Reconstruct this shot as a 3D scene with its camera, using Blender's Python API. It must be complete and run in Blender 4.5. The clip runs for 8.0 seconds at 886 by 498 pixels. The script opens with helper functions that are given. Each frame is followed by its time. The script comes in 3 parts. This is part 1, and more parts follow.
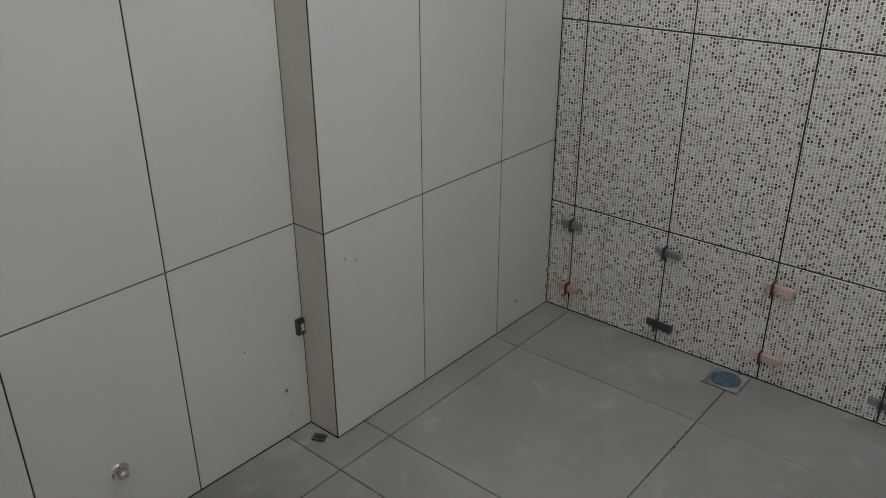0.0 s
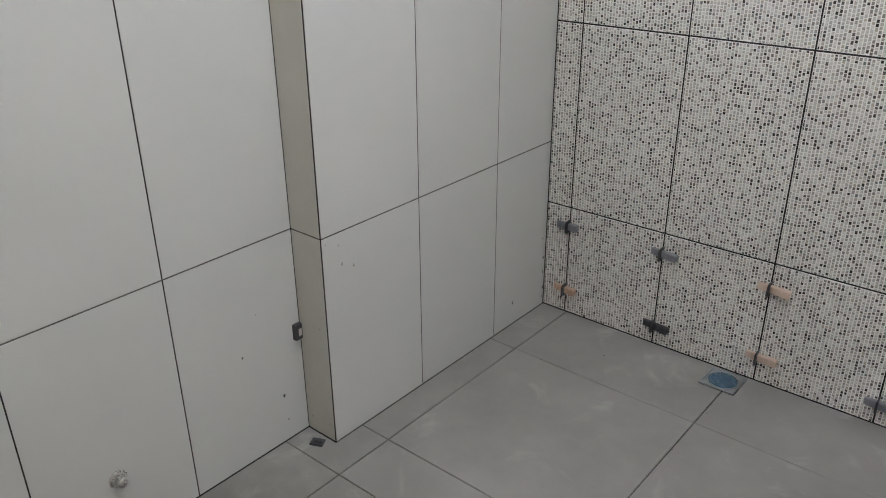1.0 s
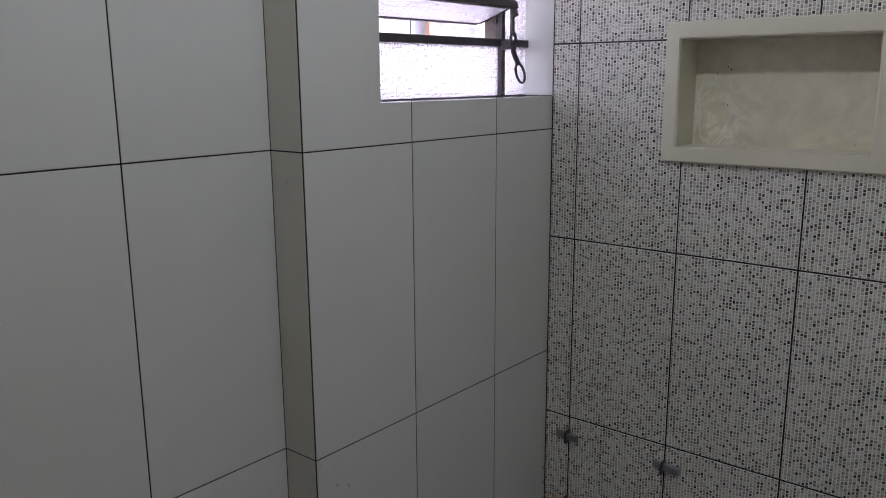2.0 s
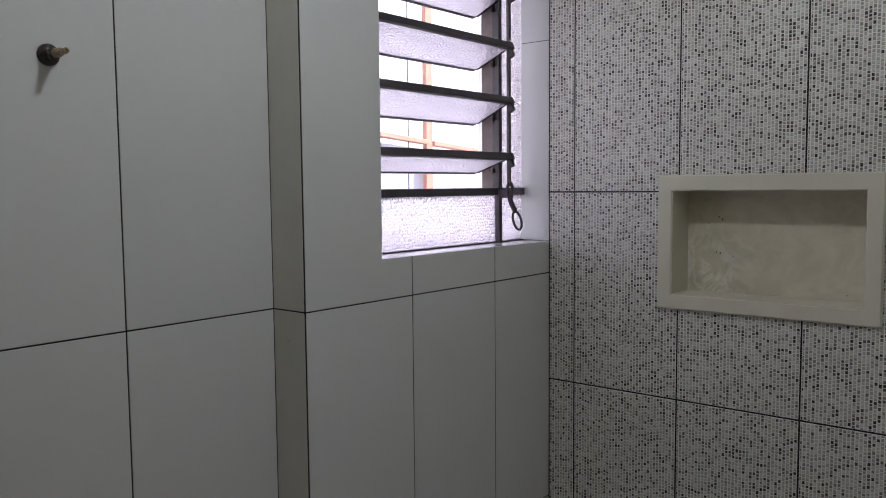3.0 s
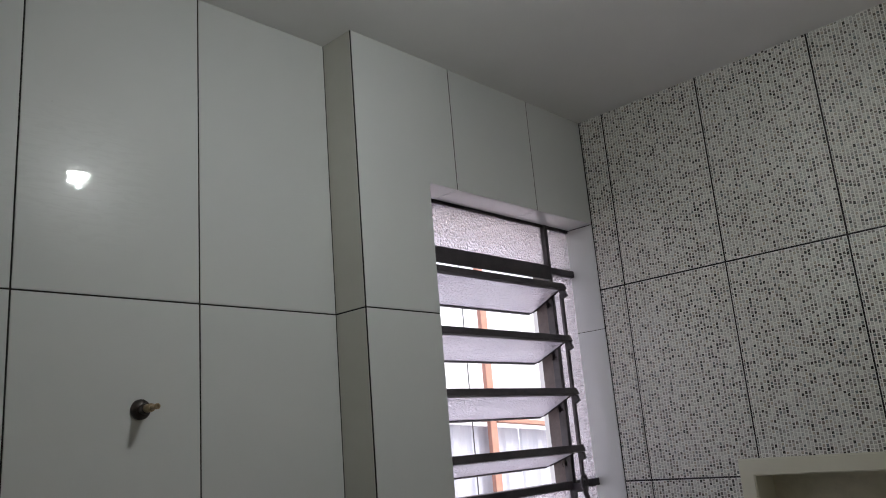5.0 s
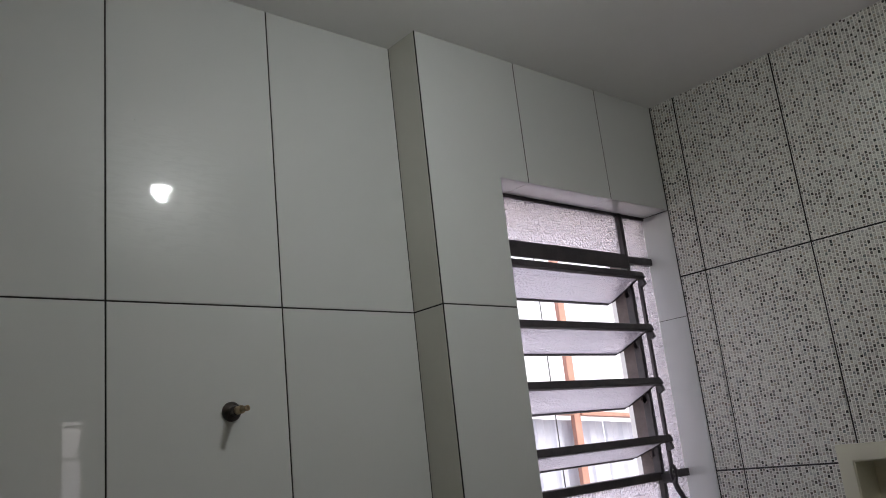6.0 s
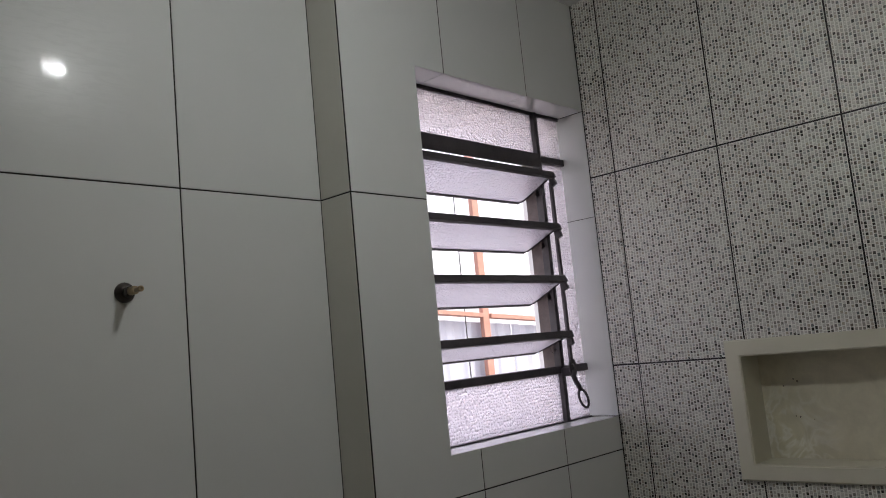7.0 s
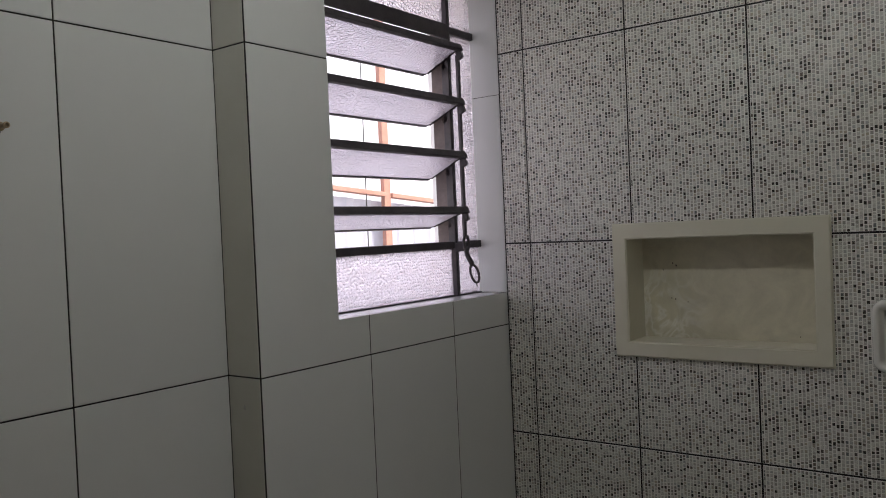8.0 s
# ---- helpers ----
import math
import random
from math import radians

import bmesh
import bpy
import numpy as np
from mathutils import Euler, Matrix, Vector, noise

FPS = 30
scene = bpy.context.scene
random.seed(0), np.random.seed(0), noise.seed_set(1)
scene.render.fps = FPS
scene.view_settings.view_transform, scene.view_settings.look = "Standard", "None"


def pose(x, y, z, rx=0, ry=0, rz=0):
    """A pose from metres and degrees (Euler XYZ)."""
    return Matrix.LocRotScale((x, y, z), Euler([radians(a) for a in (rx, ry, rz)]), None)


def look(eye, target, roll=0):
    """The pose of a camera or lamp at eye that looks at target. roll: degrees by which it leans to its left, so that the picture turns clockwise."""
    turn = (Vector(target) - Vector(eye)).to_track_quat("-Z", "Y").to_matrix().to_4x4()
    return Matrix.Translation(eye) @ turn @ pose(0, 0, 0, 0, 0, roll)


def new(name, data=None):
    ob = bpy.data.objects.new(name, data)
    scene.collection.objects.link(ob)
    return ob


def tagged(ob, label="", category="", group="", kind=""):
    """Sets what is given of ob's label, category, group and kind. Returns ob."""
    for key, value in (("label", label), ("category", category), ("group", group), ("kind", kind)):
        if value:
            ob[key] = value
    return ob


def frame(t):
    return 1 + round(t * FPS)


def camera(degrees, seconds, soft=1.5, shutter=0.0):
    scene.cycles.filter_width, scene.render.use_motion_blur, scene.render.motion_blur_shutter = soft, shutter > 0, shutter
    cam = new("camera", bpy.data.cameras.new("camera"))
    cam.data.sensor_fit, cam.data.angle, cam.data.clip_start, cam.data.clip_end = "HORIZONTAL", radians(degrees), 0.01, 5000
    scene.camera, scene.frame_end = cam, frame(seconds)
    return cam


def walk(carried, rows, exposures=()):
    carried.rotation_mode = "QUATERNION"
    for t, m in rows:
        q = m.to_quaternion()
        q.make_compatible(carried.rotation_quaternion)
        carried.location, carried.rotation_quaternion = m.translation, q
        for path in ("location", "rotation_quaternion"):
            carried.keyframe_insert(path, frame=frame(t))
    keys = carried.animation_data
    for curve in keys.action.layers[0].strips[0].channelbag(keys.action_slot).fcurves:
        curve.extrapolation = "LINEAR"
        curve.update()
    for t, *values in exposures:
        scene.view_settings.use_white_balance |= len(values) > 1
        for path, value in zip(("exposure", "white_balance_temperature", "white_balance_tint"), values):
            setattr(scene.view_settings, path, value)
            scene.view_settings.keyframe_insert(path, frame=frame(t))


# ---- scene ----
cam = camera(58.1, 8.0, soft=1.0)

PATH = [
    (0, (1.304, -2.076, 1.324), (0.126, -0.695, 0.483), -0.2),
    (0.2, (1.313, -2.065, 1.32), (0.156, -0.726, 0.389), -0.2),
    (0.5, (1.315, -2.073, 1.32), (0.165, -0.734, 0.379), -0.4),
    (0.8, (1.305, -2.071, 1.334), (0.151, -0.717, 0.42), -0.4),
    (1, (1.295, -2.074, 1.339), (0.129, -0.687, 0.492), -0.4),
    (1.2, (1.303, -2.067, 1.362), (0.113, -0.665, 0.576), -0.5),
    (1.5, (1.303, -2.071, 1.39), (0.081, -0.619, 0.759), -0.6),
    (1.7, (1.303, -2.068, 1.407), (0.061, -0.593, 0.873), -0.5),
    (2, (1.296, -2.071, 1.432), (0.044, -0.569, 1.012), -0.4),
    (2.2, (1.289, -2.073, 1.45), (0.034, -0.557, 1.095), -0.3),
    (3.3, (1.296, -2.083, 1.559), (0.023, -0.541, 1.5), -0.5),
    (3.5, (1.306, -2.082, 1.558), (0.03, -0.542, 1.577), -0.4),
    (4, (1.312, -2.092, 1.594), (0.044, -0.554, 1.76), -0.8),
    (4.2, (1.314, -2.1, 1.602), (0.054, -0.565, 1.845), -1.1),
    (4.5, (1.316, -2.11, 1.633), (0.065, -0.582, 1.953), -1.8),
    (4.7, (1.313, -2.117, 1.641), (0.069, -0.601, 2.031), -3.0),
    (5, (1.313, -2.131, 1.661), (-0.002, -0.704, 2.146), -4.8),
    (5.2, (1.303, -2.136, 1.667), (-0.034, -0.742, 2.187), -6.2),
    (6.3, (1.319, -2.131, 1.649), (-0.152, -0.861, 2.121), -5.9),
    (6.5, (1.316, -2.126, 1.645), (-0.159, -0.846, 2.079), -6.0),
    (7, (1.303, -2.096, 1.614), (-0.048, -0.644, 1.869), -5.5),
    (7.2, (1.301, -2.082, 1.597), (0.014, -0.559, 1.759), -4.9),
    (7.5, (1.299, -2.07, 1.582), (0.062, -0.499, 1.631), -4.2),
    (8, (1.304, -2.065, 1.569), (0.107, -0.463, 1.527), -2.5),
]
walk(cam, [(t, look(eye, target, roll)) for t, eye, target, roll in PATH],
     [(0.0, 3.50, 6320, 12), (0.4, 4.06, 6220, 13), (1.2, 3.98, 6200, 13), (1.5, 3.19, 6130, 14), (2.0, 2.65, 6090, 15),
      (3.4, 2.08, 6200, 13), (4.5, 1.79, 6260, 11), (5.0, 1.80, 6360, 9), (6.5, 1.76, 6460, 10), (8.0, 1.86, 6580, 11)])

# ---- light ----
LAMP = (0.75, -1.22, 2.53)
world = bpy.data.worlds.new("sky")
scene.world = world
world.use_nodes = True
wn = world.node_tree.nodes
sky = wn.new("ShaderNodeTexSky")
sky.sky_type = "NISHITA"
sky.sun_disc = False
sky.sun_elevation = radians(50.6)
sky.sun_rotation = radians(50.2)
sky.air_density, sky.dust_density = 1.0, 8.0
haze = wn.new("ShaderNodeMix")
haze.data_type = "RGBA"
haze.inputs["Factor"].default_value = 0.6
haze.inputs["B"].default_value = (4.9, 4.5, 4.9, 1)   # bright white cloud
wn["Background"].inputs["Strength"].default_value = 0.15
world.node_tree.links.new(sky.outputs["Color"], haze.inputs["A"])
world.node_tree.links.new(haze.outputs["Result"], wn["Background"].inputs["Color"])
sun = new("sun", bpy.data.lights.new("sun", "SUN"))
sun.data.energy, sun.data.angle, sun.data.color = 0.8, radians(12), (1.0, 0.96, 0.92)
sun.matrix_basis = look((6, 5, 9.5), (0, 0, 0))


# ---- materials ----
STEP = -0.105          # face of the set-back part of the window wall


def material(name):
    m = bpy.data.materials.new(name)
    m.use_nodes = True
    nt = m.node_tree
    return m, nt.nodes, nt.links, nt.nodes["Principled BSDF"]


def node(nodes, kind, **values):
    n = nodes.new(kind)
    for k, v in values.items():
        n.inputs[k.replace("_", " ")].default_value = v
    return n


def coords(nodes, links, world_space=False):
    """Object-space or world-space position, in metres."""
    if world_space:
        return nodes.new("ShaderNodeNewGeometry").outputs["Position"]
    return nodes.new("ShaderNodeTexCoord").outputs["Object"]


def ramp(nodes, links, fac, stops, constant=False):
    r = nodes.new("ShaderNodeValToRGB")
    cr = r.color_ramp
    if constant:
        cr.interpolation = "CONSTANT"
    while len(cr.elements) < len(stops):
        cr.elements.new(0.5)
    for e, (p, c) in zip(cr.elements, stops):
        e.position, e.color = p, (*c, 1)
    links.new(fac, r.inputs["Fac"])
    return r.outputs["Color"]


def surface(name, low, high, scale=6.0, rough=(0.4, 0.6), bump=0.0, bump_scale=200.0, metal=0.0, coat=0.0, spread=0.0, distance=0.002):
    """Colour between low and high in clouds, roughness in finer ones, a fine grain in relief; spread: each piece a little lighter or darker."""
    m, n, l, p = material(name)
    pos = coords(n, l, True)
    a = node(n, "ShaderNodeTexNoise", Scale=scale, Detail=6.0, Roughness=0.6)
    b = node(n, "ShaderNodeTexNoise", Scale=scale * 9, Detail=4.0)
    l.new(pos, a.inputs["Vector"])
    l.new(pos, b.inputs["Vector"])
    c = ramp(n, l, a.outputs["Fac"], [(0.3, low), (0.7, high)])
    if spread:
        info = n.new("ShaderNodeObjectInfo")
        mr = node(n, "ShaderNodeMapRange", To_Min=1 - spread, To_Max=1 + spread)
        l.new(info.outputs["Random"], mr.inputs["Value"])
        hs = node(n, "ShaderNodeHueSaturation")
        l.new(mr.outputs["Result"], hs.inputs["Value"])
        l.new(c, hs.inputs["Color"])
        c = hs.outputs["Color"]
    l.new(c, p.inputs["Base Color"])
    mr = node(n, "ShaderNodeMapRange", From_Min=0.3, From_Max=0.7, To_Min=rough[0], To_Max=rough[1])
    l.new(b.outputs["Fac"], mr.inputs["Value"])
    l.new(mr.outputs["Result"], p.inputs["Roughness"])
    p.inputs["Metallic"].default_value = metal
    p.inputs["Coat Weight"].default_value = coat
    p.inputs["Coat Roughness"].default_value = 0.06
    if bump:
        g = node(n, "ShaderNodeTexNoise", Scale=bump_scale, Detail=3.0)
        l.new(pos, g.inputs["Vector"])
        bp = node(n, "ShaderNodeBump", Strength=bump, Distance=distance)
        l.new(g.outputs["Fac"], bp.inputs["Height"])
        l.new(bp.outputs["Normal"], p.inputs["Normal"])
    return m


def white_tile_material():
    """Satin white ceramic: slightly uneven glaze, faint smears of grout haze and a few specks of dirt."""
    m, n, l, p = material("white_ceramic")
    pos = coords(n, l, True)
    cloud = node(n, "ShaderNodeTexNoise", Scale=2.3, Detail=5.0, Roughness=0.6)
    haze = node(n, "ShaderNodeTexNoise", Scale=9.0, Detail=6.0, Roughness=0.65, Distortion=0.6)
    l.new(pos, cloud.inputs["Vector"])
    l.new(pos, haze.inputs["Vector"])
    c = ramp(n, l, cloud.outputs["Fac"], [(0.25, (0.658, 0.678, 0.674)), (0.75, (0.702, 0.716, 0.708))])
    speck = node(n, "ShaderNodeTexVoronoi", Scale=16.0)
    l.new(pos, speck.inputs["Vector"])
    sp = ramp(n, l, speck.outputs["Distance"], [(0.035, (1, 1, 1)), (0.06, (0, 0, 0))])
    rare = ramp(n, l, haze.outputs["Fac"], [(0.60, (0, 0, 0)), (0.68, (0.5, 0.5, 0.5))])
    mul = n.new("ShaderNodeMath")
    mul.operation = "MULTIPLY"
    l.new(sp, mul.inputs[0])
    l.new(rare, mul.inputs[1])
    mix = n.new("ShaderNodeMix")
    mix.data_type = "RGBA"
    l.new(mul.outputs[0], mix.inputs["Factor"])
    l.new(c, mix.inputs["A"])
    mix.inputs["B"].default_value = (0.25, 0.22, 0.18, 1)
    info = n.new("ShaderNodeObjectInfo")
    mr = node(n, "ShaderNodeMapRange", To_Min=0.975, To_Max=1.02)
    l.new(info.outputs["Random"], mr.inputs["Value"])
    hs = node(n, "ShaderNodeHueSaturation")
    l.new(mr.outputs["Result"], hs.inputs["Value"])
    l.new(mix.outputs["Result"], hs.inputs["Color"])
    l.new(hs.outputs["Color"], p.inputs["Base Color"])
    rr = node(n, "ShaderNodeMapRange", From_Min=0.3, From_Max=0.7, To_Min=0.29, To_Max=0.32)
    l.new(haze.outputs["Fac"], rr.inputs["Value"])
    l.new(rr.outputs["Result"], p.inputs["Roughness"])
    p.inputs["Coat IOR"].default_value = 1.6
    cr = node(n, "ShaderNodeMapRange", From_Min=0.4, From_Max=0.75, To_Min=0.006, To_Max=0.03)
    l.new(haze.outputs["Fac"], cr.inputs["Value"])
    flat = node(n, "ShaderNodeMapping", Scale=(8.0, 16.0, 95.0), Rotation=(0.2, 0.0, 0.0))
    l.new(pos, flat.inputs["Vector"])
    wipe = node(n, "ShaderNodeTexNoise", Scale=1.0, Detail=4.0, Roughness=0.6, Distortion=1.2)
    l.new(flat.outputs[0], wipe.inputs["Vector"])
    away = n.new("ShaderNodeVectorMath")
    away.operation = "DISTANCE"
    l.new(pos, away.inputs[0])
    away.inputs[1].default_value = (STEP, -1.56, 2.20)
    patch = node(n, "ShaderNodeMapRange", From_Min=0.06, From_Max=0.19, To_Min=1.0, To_Max=0.0)
    l.new(away.outputs["Value"], patch.inputs["Value"])
    thick = node(n, "ShaderNodeMapRange", From_Min=0.38, From_Max=0.56, To_Min=0.03, To_Max=0.14)
    l.new(wipe.outputs["Fac"], thick.inputs["Value"])
    film = n.new("ShaderNodeMath")
    film.operation = "MULTIPLY"
    l.new(thick.outputs["Result"], film.inputs[0])
    l.new(patch.outputs["Result"], film.inputs[1])
    sheen = node(n, "ShaderNodeMapRange", From_Min=0.0, From_Max=0.13, To_Min=0.08, To_Max=0.27)
    l.new(film.outputs[0], sheen.inputs["Value"])
    l.new(sheen.outputs["Result"], p.inputs["Specular IOR Level"])
    both = n.new("ShaderNodeMath")
    l.new(film.outputs[0], both.inputs[0])
    both.operation = "MULTIPLY_ADD"
    both.inputs[1].default_value = 0.15
    l.new(cr.outputs["Result"], both.inputs[2])
    l.new(both.outputs[0], p.inputs["Coat Roughness"])
    cw = node(n, "ShaderNodeMapRange", From_Min=0.01, From_Max=0.11, To_Min=1.0, To_Max=0.035)
    l.new(film.outputs[0], cw.inputs["Value"])
    l.new(cw.outputs["Result"], p.inputs["Coat Weight"])
    wave = node(n, "ShaderNodeTexNoise", Scale=7.0, Detail=2.0)
    l.new(pos, wave.inputs["Vector"])
    bp = node(n, "ShaderNodeBump", Strength=0.045, Distance=0.004)
    l.new(wave.outputs["Fac"], bp.inputs["Height"])
    l.new(bp.outputs["Normal"], p.inputs["Normal"])
    l.new(bp.outputs["Normal"], p.inputs["Coat Normal"])
    return m


def chip_material():
    """Glazed mosaic chips: pale grey and cream, some mid grey, a few near black."""
    m, n, l, p = material("mosaic_glaze")
    g = n.new("ShaderNodeNewGeometry")
    c = ramp(n, l, g.outputs["Random Per Island"], [
        (0.0, (0.014, 0.013, 0.012)), (0.04, (0.05, 0.045, 0.041)), (0.085, (0.11, 0.099, 0.09)), (0.135, (0.17, 0.143, 0.122)), (0.175, (0.17, 0.183, 0.182)),
        (0.215, (0.255, 0.243, 0.22)), (0.30, (0.35, 0.335, 0.31)), (0.40, (0.445, 0.41, 0.345)), (0.48, (0.44, 0.452, 0.43)), (0.56, (0.50, 0.487, 0.445)),
        (0.72, (0.56, 0.547, 0.505)), (0.87, (0.645, 0.627, 0.585))], True)
    a = node(n, "ShaderNodeTexNoise", Scale=260.0, Detail=3.0)
    l.new(coords(n, l, True), a.inputs["Vector"])
    mr = node(n, "ShaderNodeMapRange", From_Min=0.3, From_Max=0.7, To_Min=0.88, To_Max=1.1)
    l.new(a.outputs["Fac"], mr.inputs["Value"])
    hs = node(n, "ShaderNodeHueSaturation")
    l.new(mr.outputs["Result"], hs.inputs["Value"])
    l.new(c, hs.inputs["Color"])
    l.new(hs.outputs["Color"], p.inputs["Base Color"])
    p.inputs["Roughness"].default_value = 0.3
    p.inputs["Specular IOR Level"].default_value = 0.2
    p.inputs["Coat Weight"].default_value = 1.0
    p.inputs["Coat Roughness"].default_value = 0.09
    p.inputs["Coat IOR"].default_value = 1.8
    return m


def glass_material():
    """Hammered pattern glass: small rounded dimples, clear glass that scatters part of the light."""
    m, n, l, p = material("hammered_glass")
    pos = coords(n, l, True)
    sep = n.new("ShaderNodeSeparateXYZ")
    l.new(pos, sep.inputs[0])
    up = n.new("ShaderNodeMath")
    l.new(sep.outputs["X"], up.inputs[0])
    l.new(sep.outputs["Z"], up.inputs[1])
    com = n.new("ShaderNodeCombineXYZ")
    wide = n.new("ShaderNodeMath")
    wide.operation = "MULTIPLY"
    l.new(sep.outputs["Y"], wide.inputs[0])
    wide.inputs[1].default_value = 0.84
    l.new(wide.outputs[0], com.inputs["X"])
    l.new(up.outputs[0], com.inputs["Y"])
    warp = node(n, "ShaderNodeTexNoise", Scale=14.0, Detail=1.0)
    l.new(com.outputs[0], warp.inputs["Vector"])
    add = n.new("ShaderNodeVectorMath")
    add.operation = "MULTIPLY_ADD"
    l.new(warp.outputs["Color"], add.inputs[0])
    add.inputs[1].default_value = (0.012, 0.012, 0.0)
    l.new(com.outputs[0], add.inputs[2])
    v = n.new("ShaderNodeTexVoronoi")
    v.voronoi_dimensions = "2D"
    v.feature = "SMOOTH_F1"
    for key, value in (("Scale", 122.0), ("Smoothness", 0.1), ("Randomness", 0.66)):
        v.inputs[key].default_value = value
    l.new(add.outputs[0], v.inputs["Vector"])
    lens = n.new("ShaderNodeMath")
    lens.operation = "POWER"
    l.new(v.outputs["Distance"], lens.inputs[0])
    lens.inputs[1].default_value = 2.0
    bp = node(n, "ShaderNodeBump", Strength=1.0, Distance=0.005)
    l.new(lens.outputs[0], bp.inputs["Height"])
    l.new(bp.outputs["Normal"], p.inputs["Normal"])
    p.inputs["Base Color"].default_value = (0.96, 0.92, 0.965, 1)
    p.inputs["Transmission Weight"].default_value = 1.0
    p.inputs["Roughness"].default_value = 0.05
    p.inputs["IOR"].default_value = 1.35
    tr = n.new("ShaderNodeBsdfTranslucent")
    tr.inputs["Color"].default_value = (0.93, 0.88, 0.93, 1)
    l.new(bp.outputs["Normal"], tr.inputs["Normal"])
    mx = n.new("ShaderNodeMixShader")
    mx.inputs[0].default_value = 0.29
    l.new(p.outputs[0], mx.inputs[1])
    l.new(tr.outputs[0], mx.inputs[2])
    l.new(mx.outputs[0], n["Material Output"].inputs["Surface"])
    return m


def bulb_material():
    """Lit opal dome of an LED bulb: full glow at the tip, fading up towards the collar that holds the diodes."""
    m, n, l, p = material("lit_bulb")
    sep = n.new("ShaderNodeSeparateXYZ")
    l.new(coords(n, l), sep.inputs[0])
    fade = node(n, "ShaderNodeMapRange", From_Min=-0.03, From_Max=0.012, To_Min=92.0, To_Max=5.0)
    l.new(sep.outputs["Z"], fade.inputs["Value"])
    p.inputs["Base Color"].default_value = (0.8, 0.8, 0.8, 1)
    p.inputs["Emission Color"].default_value = (0.98, 1.0, 0.98, 1)
    l.new(fade.outputs["Result"], p.inputs["Emission Strength"])
    return m


def floor_material():
    """Matt grey porcelain: soft clouds, pale dust smears, one soiled patch by the wall, a few dark crumbs."""
    m = surface("grey_porcelain", (0.265, 0.258, 0.248), (0.345, 0.337, 0.324), 3.0, (0.5, 0.68), 0.04, 500, spread=0.04)
    n, l = m.node_tree.nodes, m.node_tree.links
    p = n["Principled BSDF"]
    base = p.inputs["Base Color"].links[0].from_socket
    pos = coords(n, l, True)
    smear = node(n, "ShaderNodeTexNoise", Scale=5.5, Detail=7.0, Roughness=0.62, Distortion=0.9)
    l.new(pos, smear.inputs["Vector"])
    dust = ramp(n, l, smear.outputs["Fac"], [(0.58, (0, 0, 0)), (0.78, (0.6, 0.6, 0.6))])
    mix = n.new("ShaderNodeMix")
    mix.data_type = "RGBA"
    l.new(dust, mix.inputs["Factor"])
    l.new(base, mix.inputs["A"])
    mix.inputs["B"].default_value = (0.48, 0.47, 0.45, 1)
    crumb = node(n, "ShaderNodeTexVoronoi", Scale=13.0)
    l.new(pos, crumb.inputs["Vector"])
    few = node(n, "ShaderNodeTexNoise", Scale=4.1, Detail=1.0)
    l.new(pos, few.inputs["Vector"])
    size = node(n, "ShaderNodeMapRange", From_Min=0.5, From_Max=0.72, To_Min=0.0, To_Max=0.055)
    l.new(few.outputs["Fac"], size.inputs["Value"])
    less = n.new("ShaderNodeMath")
    less.operation = "LESS_THAN"
    l.new(crumb.outputs["Distance"], less.inputs[0])
    l.new(size.outputs["Result"], less.inputs[1])
    dot = less.outputs[0]
    mix2 = n.new("ShaderNodeMix")
    mix2.data_type = "RGBA"
    l.new(dot, mix2.inputs["Factor"])
    l.new(mix.outputs["Result"], mix2.inputs["A"])
    mix2.inputs["B"].default_value = (0.05, 0.045, 0.04, 1)
    spot = n.new("ShaderNodeVectorMath")
    spot.operation = "DISTANCE"
    l.new(pos, spot.inputs[0])
    spot.inputs[1].default_value = (0.02, -1.42, 0.0)
    ring = n.new("ShaderNodeMath")
    ring.operation = "MULTIPLY_ADD"
    l.new(smear.outputs["Fac"], ring.inputs[0])
    ring.inputs[1].default_value = 0.5
    l.new(spot.outputs["Value"], ring.inputs[2])
    soil = node(n, "ShaderNodeMapRange", From_Min=0.34, From_Max=0.62, To_Min=0.55, To_Max=0.0)
    l.new(ring.outputs[0], soil.inputs["Value"])
    mix3 = n.new("ShaderNodeMix")
    mix3.data_type = "RGBA"
    l.new(soil.outputs["Result"], mix3.inputs["Factor"])
    l.new(mix2.outputs["Result"], mix3.inputs["A"])
    mix3.inputs["B"].default_value = (0.15, 0.145, 0.135, 1)
    l.new(mix3.outputs["Result"], p.inputs["Base Color"])
    p.inputs["Specular IOR Level"].default_value = 0.07
    return m


